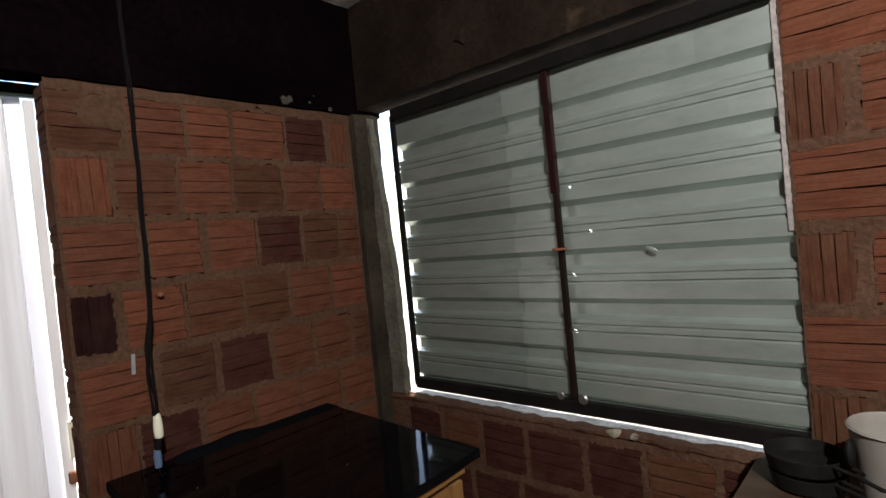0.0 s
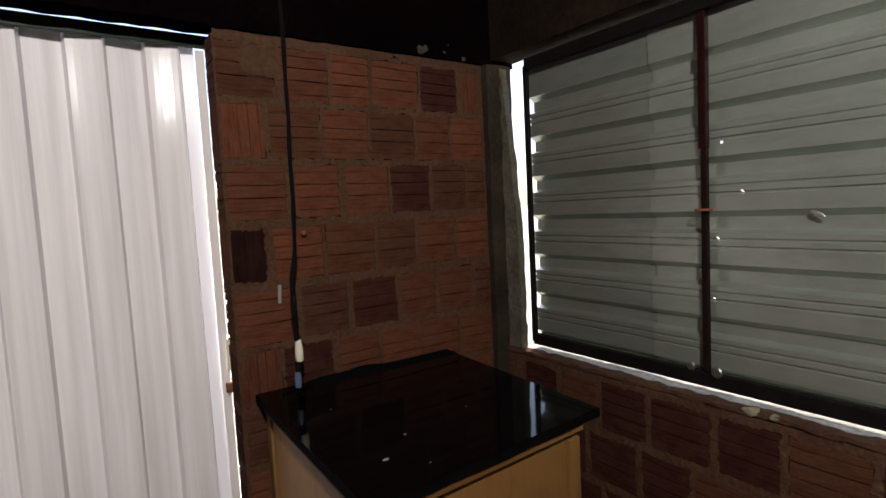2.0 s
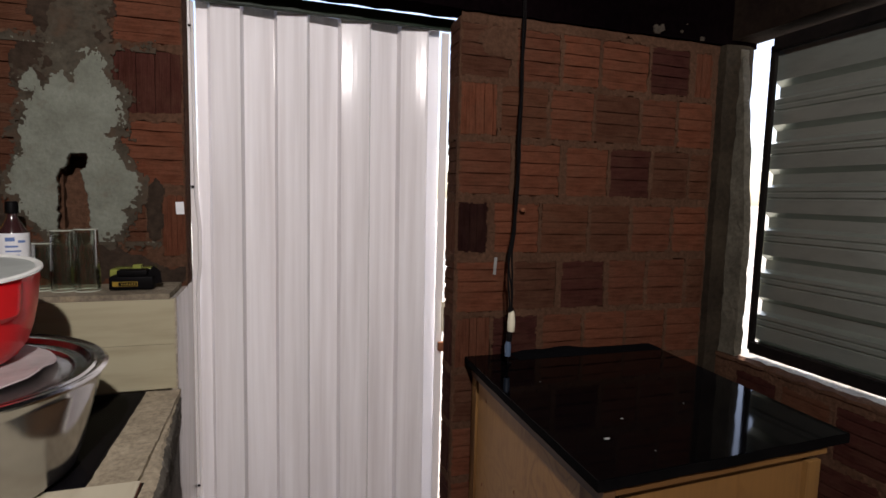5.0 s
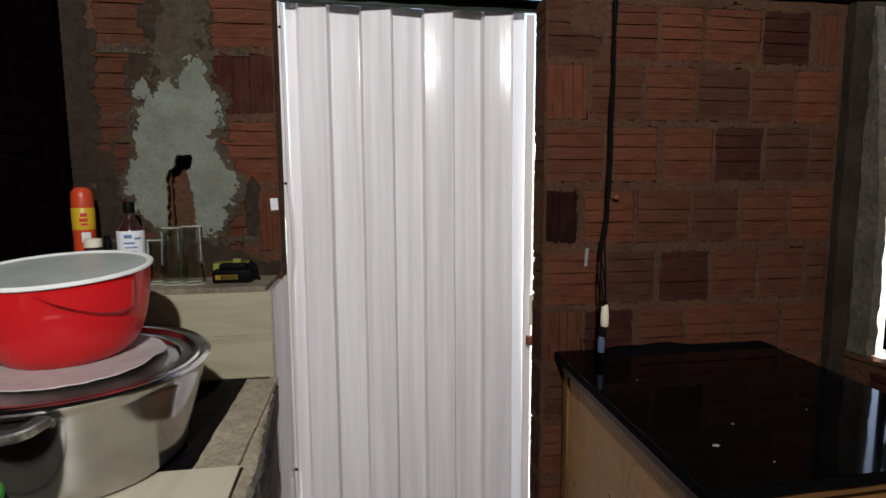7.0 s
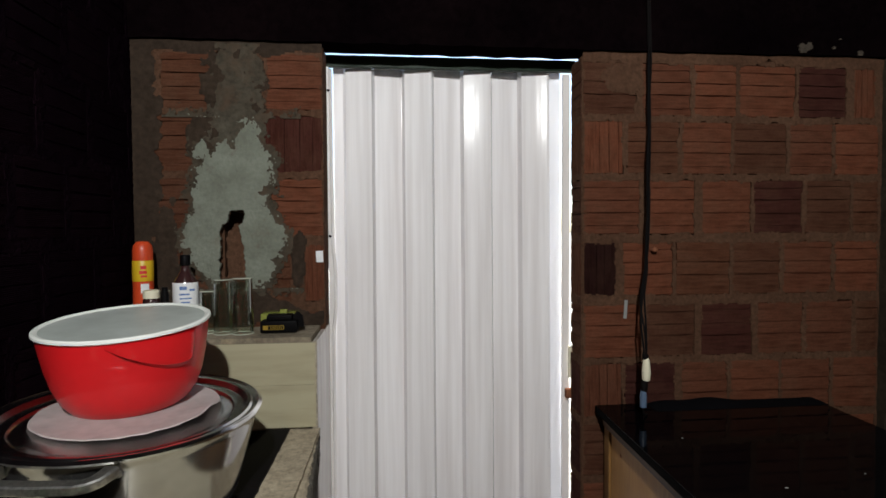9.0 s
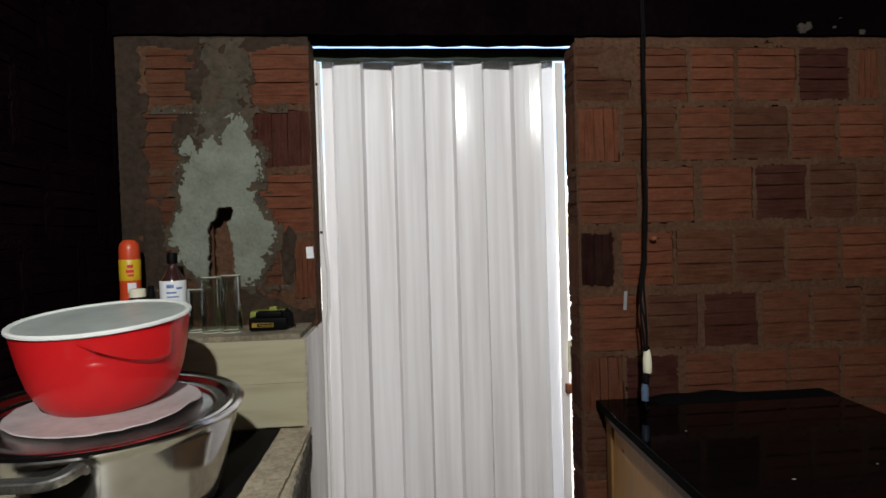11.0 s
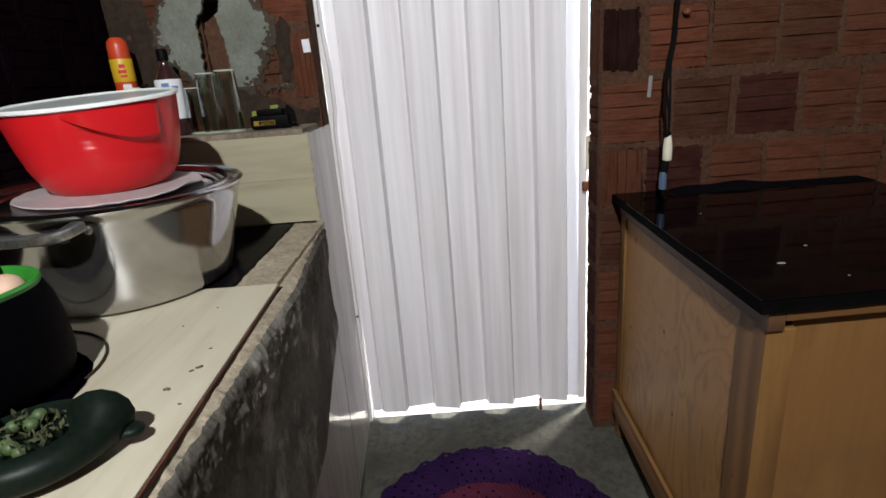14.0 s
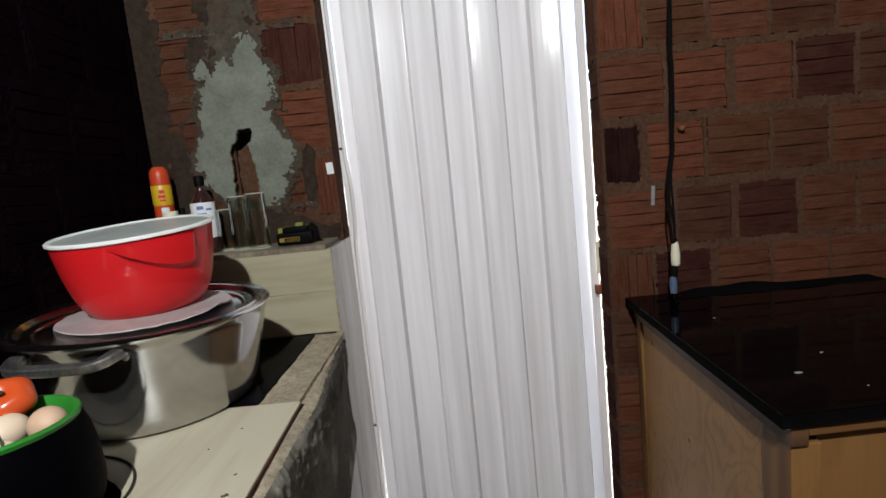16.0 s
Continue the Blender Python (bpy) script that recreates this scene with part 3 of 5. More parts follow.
# ragged bed of light mortar along the foot of the beam
def strip_field(x, z):
    edge = 2.062 + 0.022 * noise.noise((x * 9, 0, 5)) + 0.012 * noise.noise((x * 31, 0, 7))
    return min(z - edge, 2.094 - z)


part("mortar_strip", crust(strip_field, 0.845, 1.925, 2.0, 2.095, 0.006, 0.006, -0.001), M_MORTAR, wall_north, "pale mortar bed under the beam")
part("mortar_strip", crust(strip_field, X_W, -0.004, 2.0, 2.095, 0.006, 0.006, -0.001), M_PLASTER_OLD, wall_north, "brown mortar bed under the beam")


def splash_field(x, z):
    return (noise.noise((x * 14, z * 20, 31)) + 0.5 * noise.noise((x * 45, z * 45, 32)) - 0.42 - 7 * max(0.0, z - 2.105)) * 0.12


part("mortar_splash", crust(splash_field, 0.87, 1.90, 2.097, 2.16, 0.004, 0.003, -0.0205), M_MORTAR_SPLASH, wall_north, "dried splashes of mortar on the beam")


# plaster over the gas hole and brown old plaster round it
def ell(x, z, cx, cz, rx, rz):
    return 1 - math.hypot((x - cx) / rx, (z - cz) / rz)


def band(x, z, heights, west, east):
    """Depth inside a shape given by its west and east edge at a few heights."""
    if not heights[0] < z < heights[-1]:
        return -abs(z - min(max(z, heights[0]), heights[-1])) - 0.01
    return min(x - float(np.interp(z, heights, west)), float(np.interp(z, heights, east)) - x, (heights[-1] - z) * 0.6, (z - heights[0]) * 0.6)


def slot(x, z):
    hole = band(x, z, (1.325, 1.345, 1.45, 1.505, 1.525, 1.545, 1.572), (-0.326, -0.326, -0.324, -0.319, -0.310, -0.298, -0.292), (-0.300, -0.302, -0.303, -0.300, -0.262, -0.247, -0.250))
    return hole + 0.007 * noise.noise((x * 45, z * 45, 12)) + 0.004 * noise.noise((x * 110, z * 110, 13)) > 0


def patch_field(x, z):
    n = 0.022 * noise.noise((x * 17, z * 17, 2)) + 0.020 * noise.noise((x * 42, z * 42, 4)) + 0.016 * noise.noise((x * 95, z * 95, 14)) + 0.010 * noise.noise((x * 210, z * 130, 15))
    f = band(x, z, (1.325, 1.36, 1.40, 1.45, 1.506, 1.576, 1.61, 1.70, 1.72, 1.76, 1.80, 1.86), (-0.34, -0.355, -0.405, -0.425, -0.440, -0.395, -0.400, -0.386, -0.375, -0.330, -0.290, -0.272), (-0.185, -0.170, -0.160, -0.125, -0.128, -0.175, -0.186, -0.172, -0.165, -0.185, -0.204, -0.222))
    f = max(f, 0.03 * ell(x, z, -0.372, 1.748, 0.028, 0.026))
    bare = band(x, z, (1.32, 1.345, 1.45, 1.51, 1.53), (-0.322, -0.320, -0.318, -0.310, -0.290), (-0.250, -0.247, -0.250, -0.262, -0.270)) + 0.006 * noise.noise((x * 60, z * 60, 17))
    return -1 if slot(x, z) or bare > 0 else f + n


def rising_film(x, z):
    f = band(x, z, (1.62, 1.80, 1.88, 1.98, 2.10), (-0.36, -0.36, -0.350, -0.335, -0.320), (-0.18, -0.18, -0.195, -0.195, -0.205))
    return f + 0.030 * noise.noise((x * 13, z * 13, 21)) + 0.030 * noise.noise((x * 40, z * 40, 22)) + 0.02 * noise.noise((x * 90, z * 90, 23))


def old_field(x, z):
    n = 0.35 * noise.noise((x * 14, z * 14, 8)) + 0.25 * noise.noise((x * 40, z * 40, 9))
    f = max(ell(x, z, -0.275, 1.93, 0.095, 0.2), ell(x, z, -0.57, 1.7, 0.075, 0.5), ell(x, z, -0.36, 1.80, 0.06, 0.08), ell(x, z, -0.27, 1.27, 0.13, 0.07), ell(x, z, -0.10, 1.215, 0.10, 0.04), ell(x, z, -0.49, 1.30, 0.05, 0.3), ell(x, z, -0.085, 1.42, 0.022, 0.1))
    return -1 if slot(x, z) else (f + n) * 0.35


part("old_plaster", crust(old_field, X_W + 0.002, -0.006, 1.19, 2.07, 0.004, 0.004, -0.0015), M_PLASTER_OLD, wall_north, "brown old plaster smeared on brick")
part("plaster_film", crust(lambda x, z: max(patch_field(x, z) + 0.026, rising_film(x, z) if patch_field(x, z) > -0.9 else -1), -0.49, -0.07, 1.25, 2.09, 0.003, 0.0035, -0.0040), M_PLASTER_THIN, wall_north, "thin greyish cement film")
part("plaster_patch", crust(patch_field, -0.49, -0.07, 1.25, 1.90, 0.0025, 0.005, -0.0055), M_PLASTER, wall_north, "pale grey ragged cement patch round a broken hole")
part("mortar_smear", crust(lambda x, z: (ell(x, z, 0.985, 2.01, 0.075, 0.055) + 0.4 * noise.noise((x * 25, z * 25, 3))) * 0.3, 0.86, 1.1, 1.93, 2.08, 0.006, 0.004, -0.0015), M_MORTAR, wall_north)


# ---------------------------------------------------------------- profiled metal sheets
def profile_sheet(cuts, length_cuts, place, holes=(), warp=0.002, thick=0.0012, ragged=None):
    """A folded sheet. cuts: (along, depth) of the fold; length_cuts: places across it; place(u, d, v) gives the point.
    holes: (u, v) centres of small nail holes. ragged(u, end): how far an end is cut short."""
    us = sorted({round(u, 5) for u, _ in cuts} | {round(h[0] + s * 0.0035, 5) for h in holes for s in (-1, 1)})
    vs = sorted({round(v, 5) for v in length_cuts} | {round(h[1] + s * 0.0035, 5) for h in holes for s in (-1, 1)})
    xs, ds = [c[0] for c in cuts], [c[1] for c in cuts]
    bm = bmesh.new()
    sides = []
    for k in (0, 1):
        grid = []
        for u in us:
            row = []
            for j, v in enumerate(vs):
                d = float(np.interp(u, xs, ds)) + k * thick + warp * noise.noise((u * 4, v * 4, 7))
                vv = v
                if ragged and j in (0, len(vs) - 1):
                    vv += ragged(u, j > 0)
                row.append(bm.verts.new(place(u, d, vv)))
            grid.append(row)
        sides.append(grid)
        for i in range(len(us) - 1):
            for j in range(len(vs) - 1):
                cu, cv = (us[i] + us[i + 1]) / 2, (vs[j] + vs[j + 1]) / 2
                if any(abs(cu - h[0]) < 0.0036 and abs(cv - h[1]) < 0.0036 for h in holes):
                    continue
                bm.faces.new((grid[i][j], grid[i + 1][j], grid[i + 1][j + 1], grid[i][j + 1]))
    return bm


# ---------------------------------------------------------------- door
door = thing("door_1", (0.42, 0.14, 0.0), "closed white ribbed plastic-sheet door with daylight round its edges", "door", kind="structure")
fold = [(0.012, 0.010), (0.046, 0.010), (0.056, -0.008), (0.140, -0.016)]
for k in range(4):
    a = 0.140 + 0.2085 * k
    fold += [(a + 0.0050, -0.0168), (a + 0.0150, 0.0160), (a + 0.0165, 0.0164), (a + 0.108, 0.0262), (a + 0.1095, 0.0262), (a + 0.119, -0.0026), (a + 0.1205, -0.0030)]
    fold += [(a + 0.1205 + 0.086 * q, -0.0030 - 0.0075 * q - 0.0072 * q * q) for q in (0.2, 0.4, 0.6, 0.8, 1.0)]
end_fold = [f for f in fold if 0.779 < f[0] < 0.818] + [(0.820, 0.0100)]
fold = [f for f in fold if f[0] <= end_fold[0][0]]


def door_end(u, top):
    wave = 0.007 * noise.noise((u * 13, 0, 2)) + 0.004 * noise.noise((u * 40, 0, 2))
    return 0.7 * wave if top else 0.5 * wave


part("door_sheet", profile_sheet(fold, [0.084 + 1.992 * i / 24 for i in range(25)], lambda u, d, v: (u, 0.14 + d + 0.018 * (v - 1.0), v), warp=0.0012, ragged=door_end), M_DOOR, door, "white translucent ribbed sheet")
part("end_flange", profile_sheet(end_fold, [0.084 + 1.992 * i / 24 for i in range(25)], lambda u, d, v: (u, 0.14 + d + 0.018 * (v - 1.0), v), warp=0.0012, ragged=door_end), M_DOOR_END_BRIGHT, door, "edge of the white sheet, made paler and more translucent as if catching daylight")
part("hinge_strip", sweep([(0.002, 0.13, 0.045), (0.0, 0.13, 0.9), (0.001, 0.13, 1.17), (0.008, 0.13, 1.23), (0.009, 0.13, 1.36), (0.001, 0.13, 1.46), (-0.002, 0.13, 2.06)], [(-0.012, -0.018), (0.012, -0.018), (0.012, -0.013), (0.004, -0.006), (0.004, 0.014), (-0.012, 0.014)], up=(0, -1, 0)), M_DOORTRIM, door, "white angle strip with rivets")
part("lock_strip", sweep([(0.832, 0.136, 0.075), (0.831, 0.136, 1.0), (0.832, 0.136, 2.056)], [(-0.013, -0.006), (0.013, -0.006), (0.013, 0.004), (-0.013, 0.004)], up=(0, -1, 0)), M_DOORTRIM, door, "white flat edge strip")
part("drop_bolt", lathe([(0, 0.0), (0.005, 0.0), (0.006, 0.004), (0.006, 0.05), (0, 0.05)], (0.664, 0.098, 0.058), 10), M_RUST, door, "rusty drop bolt under the sheet", True)
for z in (1.488, 0.5, 1.98):
    part("rivet", lathe([(0, 0.004), (0.003, 0.0035), (0.005, 0)], (0.002, 0.112, z), 10, tilt=Matrix.Rotation(radians(90), 4, "X")), M_BLACKSTEEL, door, "dark rivet")
part("lock_plate", box(0.838, 0.118, 0.975, 0.858, 0.128, 1.088, 0.002), M_CREAM, door, "cream lock plate")
bolt = part("bolt", box(0.826, 0.106, 0.903, 0.856, 0.130, 0.936, 0.004), M_RUST, door, "rusty bolt knob")
solid("door_lintel_bar", box(-0.01, 0.116, 2.061, 0.86, 0.136, 2.1005, 0.002), M_GREENBAR, "dark green steel bar over the door", "lintel", kind="structure")

# ---------------------------------------------------------------- window with its sheets
window = thing("window_1", (X_SHEET, -0.85, 0.9), "window closed with galvanised profiled sheets on a dark steel frame", "window", kind="structure")
PITCH, Z0 = 0.1665, 1.104
rib = [(0.915, 0.0)]
for k in range(-1, 6):
    z = Z0 + PITCH * k
    rib += [(z - 0.108, 0.0), (z - 0.1060, 0.0075), (z - 0.1010, 0.0075), (z - 0.098, 0.0)] if k > -1 else []
    rib += [(z - 0.084, 0.0), (z - 0.0810, 0.0065), (z - 0.0770, 0.0065), (z - 0.074, 0.0)] if k > -1 else []
    rib += [(z - 0.060, 0.0), (z - 0.048, 0.028), (z - 0.010, 0.028), (z + 0.010, 0.0)]
rib = sorted(r for r in rib if 0.915 <= r[0] <= 2.06) + [(2.063, 0.0)]
HOLES = [(1.655, -0.945), (1.505, -1.003), (1.362, -0.928), (1.172, -0.917)]


def sheet_place(off):
    return lambda u, d, v: (X_SHEET + d + off, v, u)


part("sheet", profile_sheet(rib, [-0.128 - 0.1 * i for i in range(6)] + [-0.725], sheet_place(0.005), warp=0.005), M_GALV_DIM, window, "galvanised sheet coloured darker for the weaker light on it")
part("sheet", profile_sheet(rib, [-0.700 - 0.074 * i for i in range(11)] + [-1.51, -1.57], sheet_place(0.0), HOLES, warp=0.005), M_GALV, window, "galvanised sheet with nail holes")
part("edge_strip", profile_sheet([(1.46, 0.003), (1.55, 0.0), (1.7, 0.004), (1.85, 0.0), (2.06, 0.003)], [-1.555, -1.563, -1.571], sheet_place(-0.010), warp=0.006, ragged=lambda u, top: 0.006 * noise.noise((u * 20, 0, 4))), M_EDGE, window, "pinkish bent sheet edge")
part("dent", ball((X_SHEET + 0.0045, -1.196, 1.432), (0.0022, 0.020, 0.007), turn=Matrix.Rotation(radians(25), 4, "X")), M_GALV, window, "pushed-in dent", True)
part("frame_side", box(2.044, -0.148, 0.900, 2.062, -0.126, 2.075, 0.003), M_BLACKSTEEL, window, "black steel frame bar")
part("frame_bottom", box(2.028, -1.566, 0.894, 2.060, -0.1505, 0.938, 0.003), M_BLACKSTEEL, window, "black steel frame bar")
part("frame_top", box(2.028, -1.566, 2.052, 2.060, -0.1505, 2.098, 0.003), M_BLACKSTEEL, window, "black steel frame bar")
part("mullion", box(2.040, -0.911, 0.9385, 2.060, -0.893, 1.6395, 0.003), M_DIMSTEEL, window, "dark steel bar")
part("mullion", box(2.036, -0.913, 1.640, 2.060, -0.889, 2.0515, 0.003), M_REDSTEEL, window, "dark red rusty steel angle")
part("wire_tie", lathe([(0.024, -0.004), (0.026, 0), (0.024, 0.004)], (2.04, -0.901, 1.452), 16), M_RUST, window, "rusty wire tie")
part("bolt_head", lathe([(0, 0.006), (0.012, 0.005), (0.015, 0)], (2.026, -0.862, 0.952), 12, tilt=Matrix.Rotation(radians(-90), 4, "Y")), M_STEEL, window, "shiny bolt head", True)
part("bolt_head", lathe([(0, 0.006), (0.014, 0.005), (0.018, 0)], (2.026, -0.945, 0.948), 12, tilt=Matrix.Rotation(radians(-90), 4, "Y")), M_STEEL, window, "shiny bolt head", True)
# mortar dabbed on the column, thicker towards the sill
bm = rough_box(1.995, -0.116, 0.874, 2.028, -0.036, 2.08, 0.03, 0.006, 24)
for v in bm.verts:
    keep = min(1.0, max(0.0, (2.10 - v.co.z) / 0.75)) ** 0.8
    v.co.y = -0.036 + (v.co.y + 0.036) * keep
solid("window_jamb", bm, M_JAMB, "rough pale mortar jamb beside the window", "jamb", kind="structure", smooth=True)
# broken mortar on the sill
bm = rough_box(X_E - 0.004, -1.56, 0.858, 2.034, -0.036, 0.870, 0.02, 0.007, 25)
solid("window_sill", bm, M_MORTAR, "ragged brown mortar edge under the window frame", "sill", kind="structure", smooth=True)
bm = rough_box(2.0345, -1.56, 0.858, X_E + T + 0.03, -0.036, 0.870, 0.03, 0.004, 25)
solid("window_sill", bm, M_SILL, "ragged mortar sill under the window", "sill", kind="structure", smooth=True)
for y, s in ((-1.06, 0.024), (-1.13, 0.018)):
    bm = ball((X_E + 0.004, y, 0.868), (0.014, s, 0.010), u=18, v=12)
    for v in bm.verts:
        v.co += 0.014 * noise.noise_vector(v.co * 45)
    solid("mortar_lump", bm, M_LEDGE, "broken lump of pale mortar on the sill", "mortar", "sill lumps", "structure", True)

# ---------------------------------------------------------------- counter, ledge and stove
counter = thing("counter", (-0.3, -1.1, 0.0), "rough cement cooking counter partly covered with beige tiles", "counter")
bm = bmesh.new()
# cement front, lumpy towards its upper edge
ny, nz = 640, 96
grid = []
for i in range(ny + 1):
    y = -0.168 - 1.9 * i / ny
    row = []
    for j in range(nz + 1):
        foot = 0.60 + 0.165 * max(-0.7, y + 0.2)
        z = foot + (0.927 - foot) * j / nz
        crusty = min(1.0, max(0.0, (z - 0.815 - 0.05 * noise.noise((y * 5, 0, 3)) - 0.02 * noise.noise((y * 19, 0, 4))) / 0.045))
        lump = max(0.0, noise.noise((y * 46, z * 46, 3)) - 0.02) + 0.6 * max(0.0, noise.noise((y * 105, z * 105, 6)) - 0.05) + 0.35 * noise.noise((y * 190, z * 190, 5))
        x = -0.002 + 0.040 * min(1.0, 2.2 * (-0.2 - y)) + 0.004 * noise.noise((y * 6, z * 6, 1)) + 0.0009 * noise.noise((y * 30, z * 16, 2)) + 0.0004 * noise.noise((y * 110, z * 110, 8))
        x += crusty * (0.003 + 0.0060 * lump) - 0.008 * max(0.0, (z - 0.915) / 0.012)
        row.append(bm.verts.new((x, y, z)))
    grid.append(row)
for i in range(ny):
    for j in range(nz):
        bm.faces.new((grid[i][j], grid[i + 1][j], grid[i + 1][j + 1], grid[i][j + 1]))
caps = [bm.verts.new((0.0125 if row[-1].co.y < -0.67 else -0.004, row[-1].co.y, 0.9345)) for row in grid]
mids = [bm.verts.new((0.5 * (row[-1].co.x + 0.010) + 0.003 * noise.noise(row[-1].co * 60), row[-1].co.y, 0.9335 + 0.003 * noise.noise(row[-1].co * 45))) for row in grid]
for i in range(ny):
    for a, b in (([r[nz] for r in grid], mids), (mids, caps)):
        f = bm.faces.new((a[i], a[i + 1], b[i + 1], b[i]))
        f.material_index = 1
part("cement_front", bm, [M_CEMENT, M_LIP], counter, "lumpy grey cement edge", True)
part("cement_body", box(X_W + 0.002, -2.068, 0.5455, -0.017, -0.168, 0.936), M_CEMENT, counter)
part("cement_strip", rough_box(-0.078, -0.688, 0.930, 0.004, -0.202, 0.944, 0.02, 0.003, 30), M_LIP, counter, "brown cement strip beside the stove", True)
part("support_wall", box(X_W + 0.002, -2.06, 0.0, -0.016, -0.001, 0.545), M_CEMENT, counter)


def edge_x(y):
    """The tiles run out a little from the wall line towards the south."""
    return 0.010 + 0.030 * (-0.69 - y)


for y0, y1 in ((-1.275, -0.688), (-1.882, -1.279)):
    for name, out, z0, z1, mat, lab in (("tile_body", 0.0015, 0.937, 0.9435, M_TILE_EDGE, "red-brown raw tile edge"), ("tile", 0.0, 0.9436, 0.9475, M_TILE_TOP, "glossy beige wood-look tile")):
        bm = box(X_W + 0.004, y0, z0, 0.0, y1, z1, 0.001)
        for v in bm.verts:
            if v.co.x > -0.1:
                v.co.x += edge_x(v.co.y) + out
        part(name, bm, mat, counter, lab)
# grey tiles on the side of the ledge and under the counter
for y0, y1, z0, z1 in ((-0.2, 0.0, 0.0, 1.192), (-0.80, -0.204, 0.0, 0.604), (-1.40, -0.804, 0.0, 0.541), (-2.0, -1.404, 0.0, 0.541)):
    part("tile", box(-0.0155, y0, z0, -0.003, y1 - 0.001, z1, 0.001), M_TILE_GREY, counter, "glossy grey streaked tile")
part("tile", box(-0.0155, 0.0, 0.0, -0.0035, 0.118, 1.192, 0.001), M_TILE_GREY, counter, "glossy grey streaked tile")
part("grout_strip", box(-0.016, -0.205, 0.937, -0.002, -0.2003, 1.194), M_GROUT, counter)

ledge = thing("ledge", (-0.3, -0.1, 0.94), "low masonry ledge behind the stove faced with beige tiles", "ledge")
part("ledge_body", rough_box(X_W + 0.004, -0.195, 0.9375, -0.019, -0.003, 1.204, 0.03, 0.0015, 30), M_LEDGE, ledge, "raw cement top", True)
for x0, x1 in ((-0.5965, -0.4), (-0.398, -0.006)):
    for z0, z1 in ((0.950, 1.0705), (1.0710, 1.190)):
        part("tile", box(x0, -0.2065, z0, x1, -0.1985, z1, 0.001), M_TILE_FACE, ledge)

stove = thing("cooktop", (-0.33, -0.43, 0.9445), "black glass built-in cooktop let into the counter", "cooktop")
part("glass_top", box(-0.575, -0.684, 0.9365, -0.078, -0.212, 0.9485, 0.002), M_STOVE, stove)

# ---------------------------------------------------------------- pot, plate and bowl
PC = (-0.298, -0.624)
pot = thing("stockpot", (*PC, 0.9485), "large dented aluminium stockpot with a flat lid", "pot")
prof = [(0, 0.9487), (0.164, 0.9487), (0.178, 0.953), (0.186, 0.964)] + [(0.186 + 0.045 * q ** 0.94, 0.964 + 0.171 * q) for q in (0.1, 0.2, 0.3, 0.4, 0.5, 0.6, 0.7, 0.8, 0.9)] + [(0.231, 1.135), (0.238, 1.141), (0.238, 1.146), (0.230, 1.147), (0.225, 1.136), (0.180, 0.97), (0, 0.958)]
bm = lathe([(r, z) for r, z in prof], (*PC, 0), 96)
for v in bm.verts:
    if v.co.z > 0.96:
        v.co += 0.0010 * noise.noise_vector(v.co * 8) + 0.0006 * noise.noise_vector(v.co * 22)
part("pot_body", bm, M_ALU, pot, "", True)
lid = part("lid", lathe([(0, -0.021), (0.184, -0.021), (0.189, -0.019), (0.192, -0.0145), (0.196, -0.0135), (0.210, -0.0125), (0.214, -0.008), (0.218, -0.003), (0.224, -0.002), (0.228, -0.005), (0.232, -0.004), (0.240, 0.0), (0.247, -0.004), (0.246, -0.008), (0.220, -0.008), (0.20, -0.020), (0, -0.027)], (PC[0] - 0.006, PC[1] - 0.004, 1.157), 96, tilt=Matrix.Rotation(radians(2.0), 4, "Y") @ Matrix.Rotation(radians(1.2), 4, "X")), M_LIDALU, pot, "sunken aluminium lid with pressed rings", True)
def handle(ang):
    """A flat cast bracket, standing off the side, with a broad grip bar."""
    c, s = math.cos(radians(ang)), math.sin(radians(ang))
    local = [(0.222, -0.092, 1.130), (0.232, -0.090, 1.128), (0.246, -0.084, 1.124), (0.253, -0.074, 1.121), (0.256, -0.060, 1.119), (0.257, 0.0, 1.118), (0.256, 0.060, 1.119), (0.253, 0.074, 1.121), (0.246, 0.084, 1.124), (0.232, 0.090, 1.128), (0.222, 0.092, 1.130)]
    pts = [(PC[0] + x * c - y * s, PC[1] + x * s + y * c, z) for x, y, z in local]
    return sweep(pts, [(-0.013, -0.0060), (-0.011, -0.0085), (0.011, -0.0085), (0.013, -0.0060), (0.013, 0.0040), (0.010, 0.0065), (-0.010, 0.0065), (-0.013, 0.0040)])
part("handle", handle(-95), M_CASTALU, pot, "flat aluminium loop handle", True)
for az in (-95 - 24, -95 + 24):
    part("rivet", ball((PC[0] + 0.228 * math.cos(radians(az)), PC[1] + 0.228 * math.sin(radians(az)), 1.116), (0.006, 0.006, 0.006), u=10, v=8), M_STEEL, pot)

BC = (-0.342, -0.536)
tilt = Matrix.Rotation(radians(1.5), 4, "Y") @ Matrix.Rotation(radians(1.5), 4, "X")
PLATE = (-0.324, -0.584, 1.1375)
bm = lathe([(0, 0.0), (0.06, 0.0), (0.11, 0.0), (0.145, 0.0), (0.160, 0.002), (0.167, 0.005), (0.165, 0.007), (0.150, 0.0055), (0.11, 0.0045), (0.06, 0.0045), (0, 0.0045)], PLATE, 96, tilt=tilt)
for v in bm.verts:
    d = Vector((v.co.x - PLATE[0], v.co.y - PLATE[1], 0))
    a, q = math.atan2(d.y, d.x), d.length / 0.167
    v.co += d * 0.035 * noise.noise((math.cos(a) * 2.2, math.sin(a) * 2.2, 3)) * q
    v.co.z += max(0.0, q - 0.75) * (0.012 * abs(noise.noise((math.cos(a) * 4, math.sin(a) * 4, 6))) + 0.035 * math.exp(-((a + 0.15) / 0.22) ** 2))
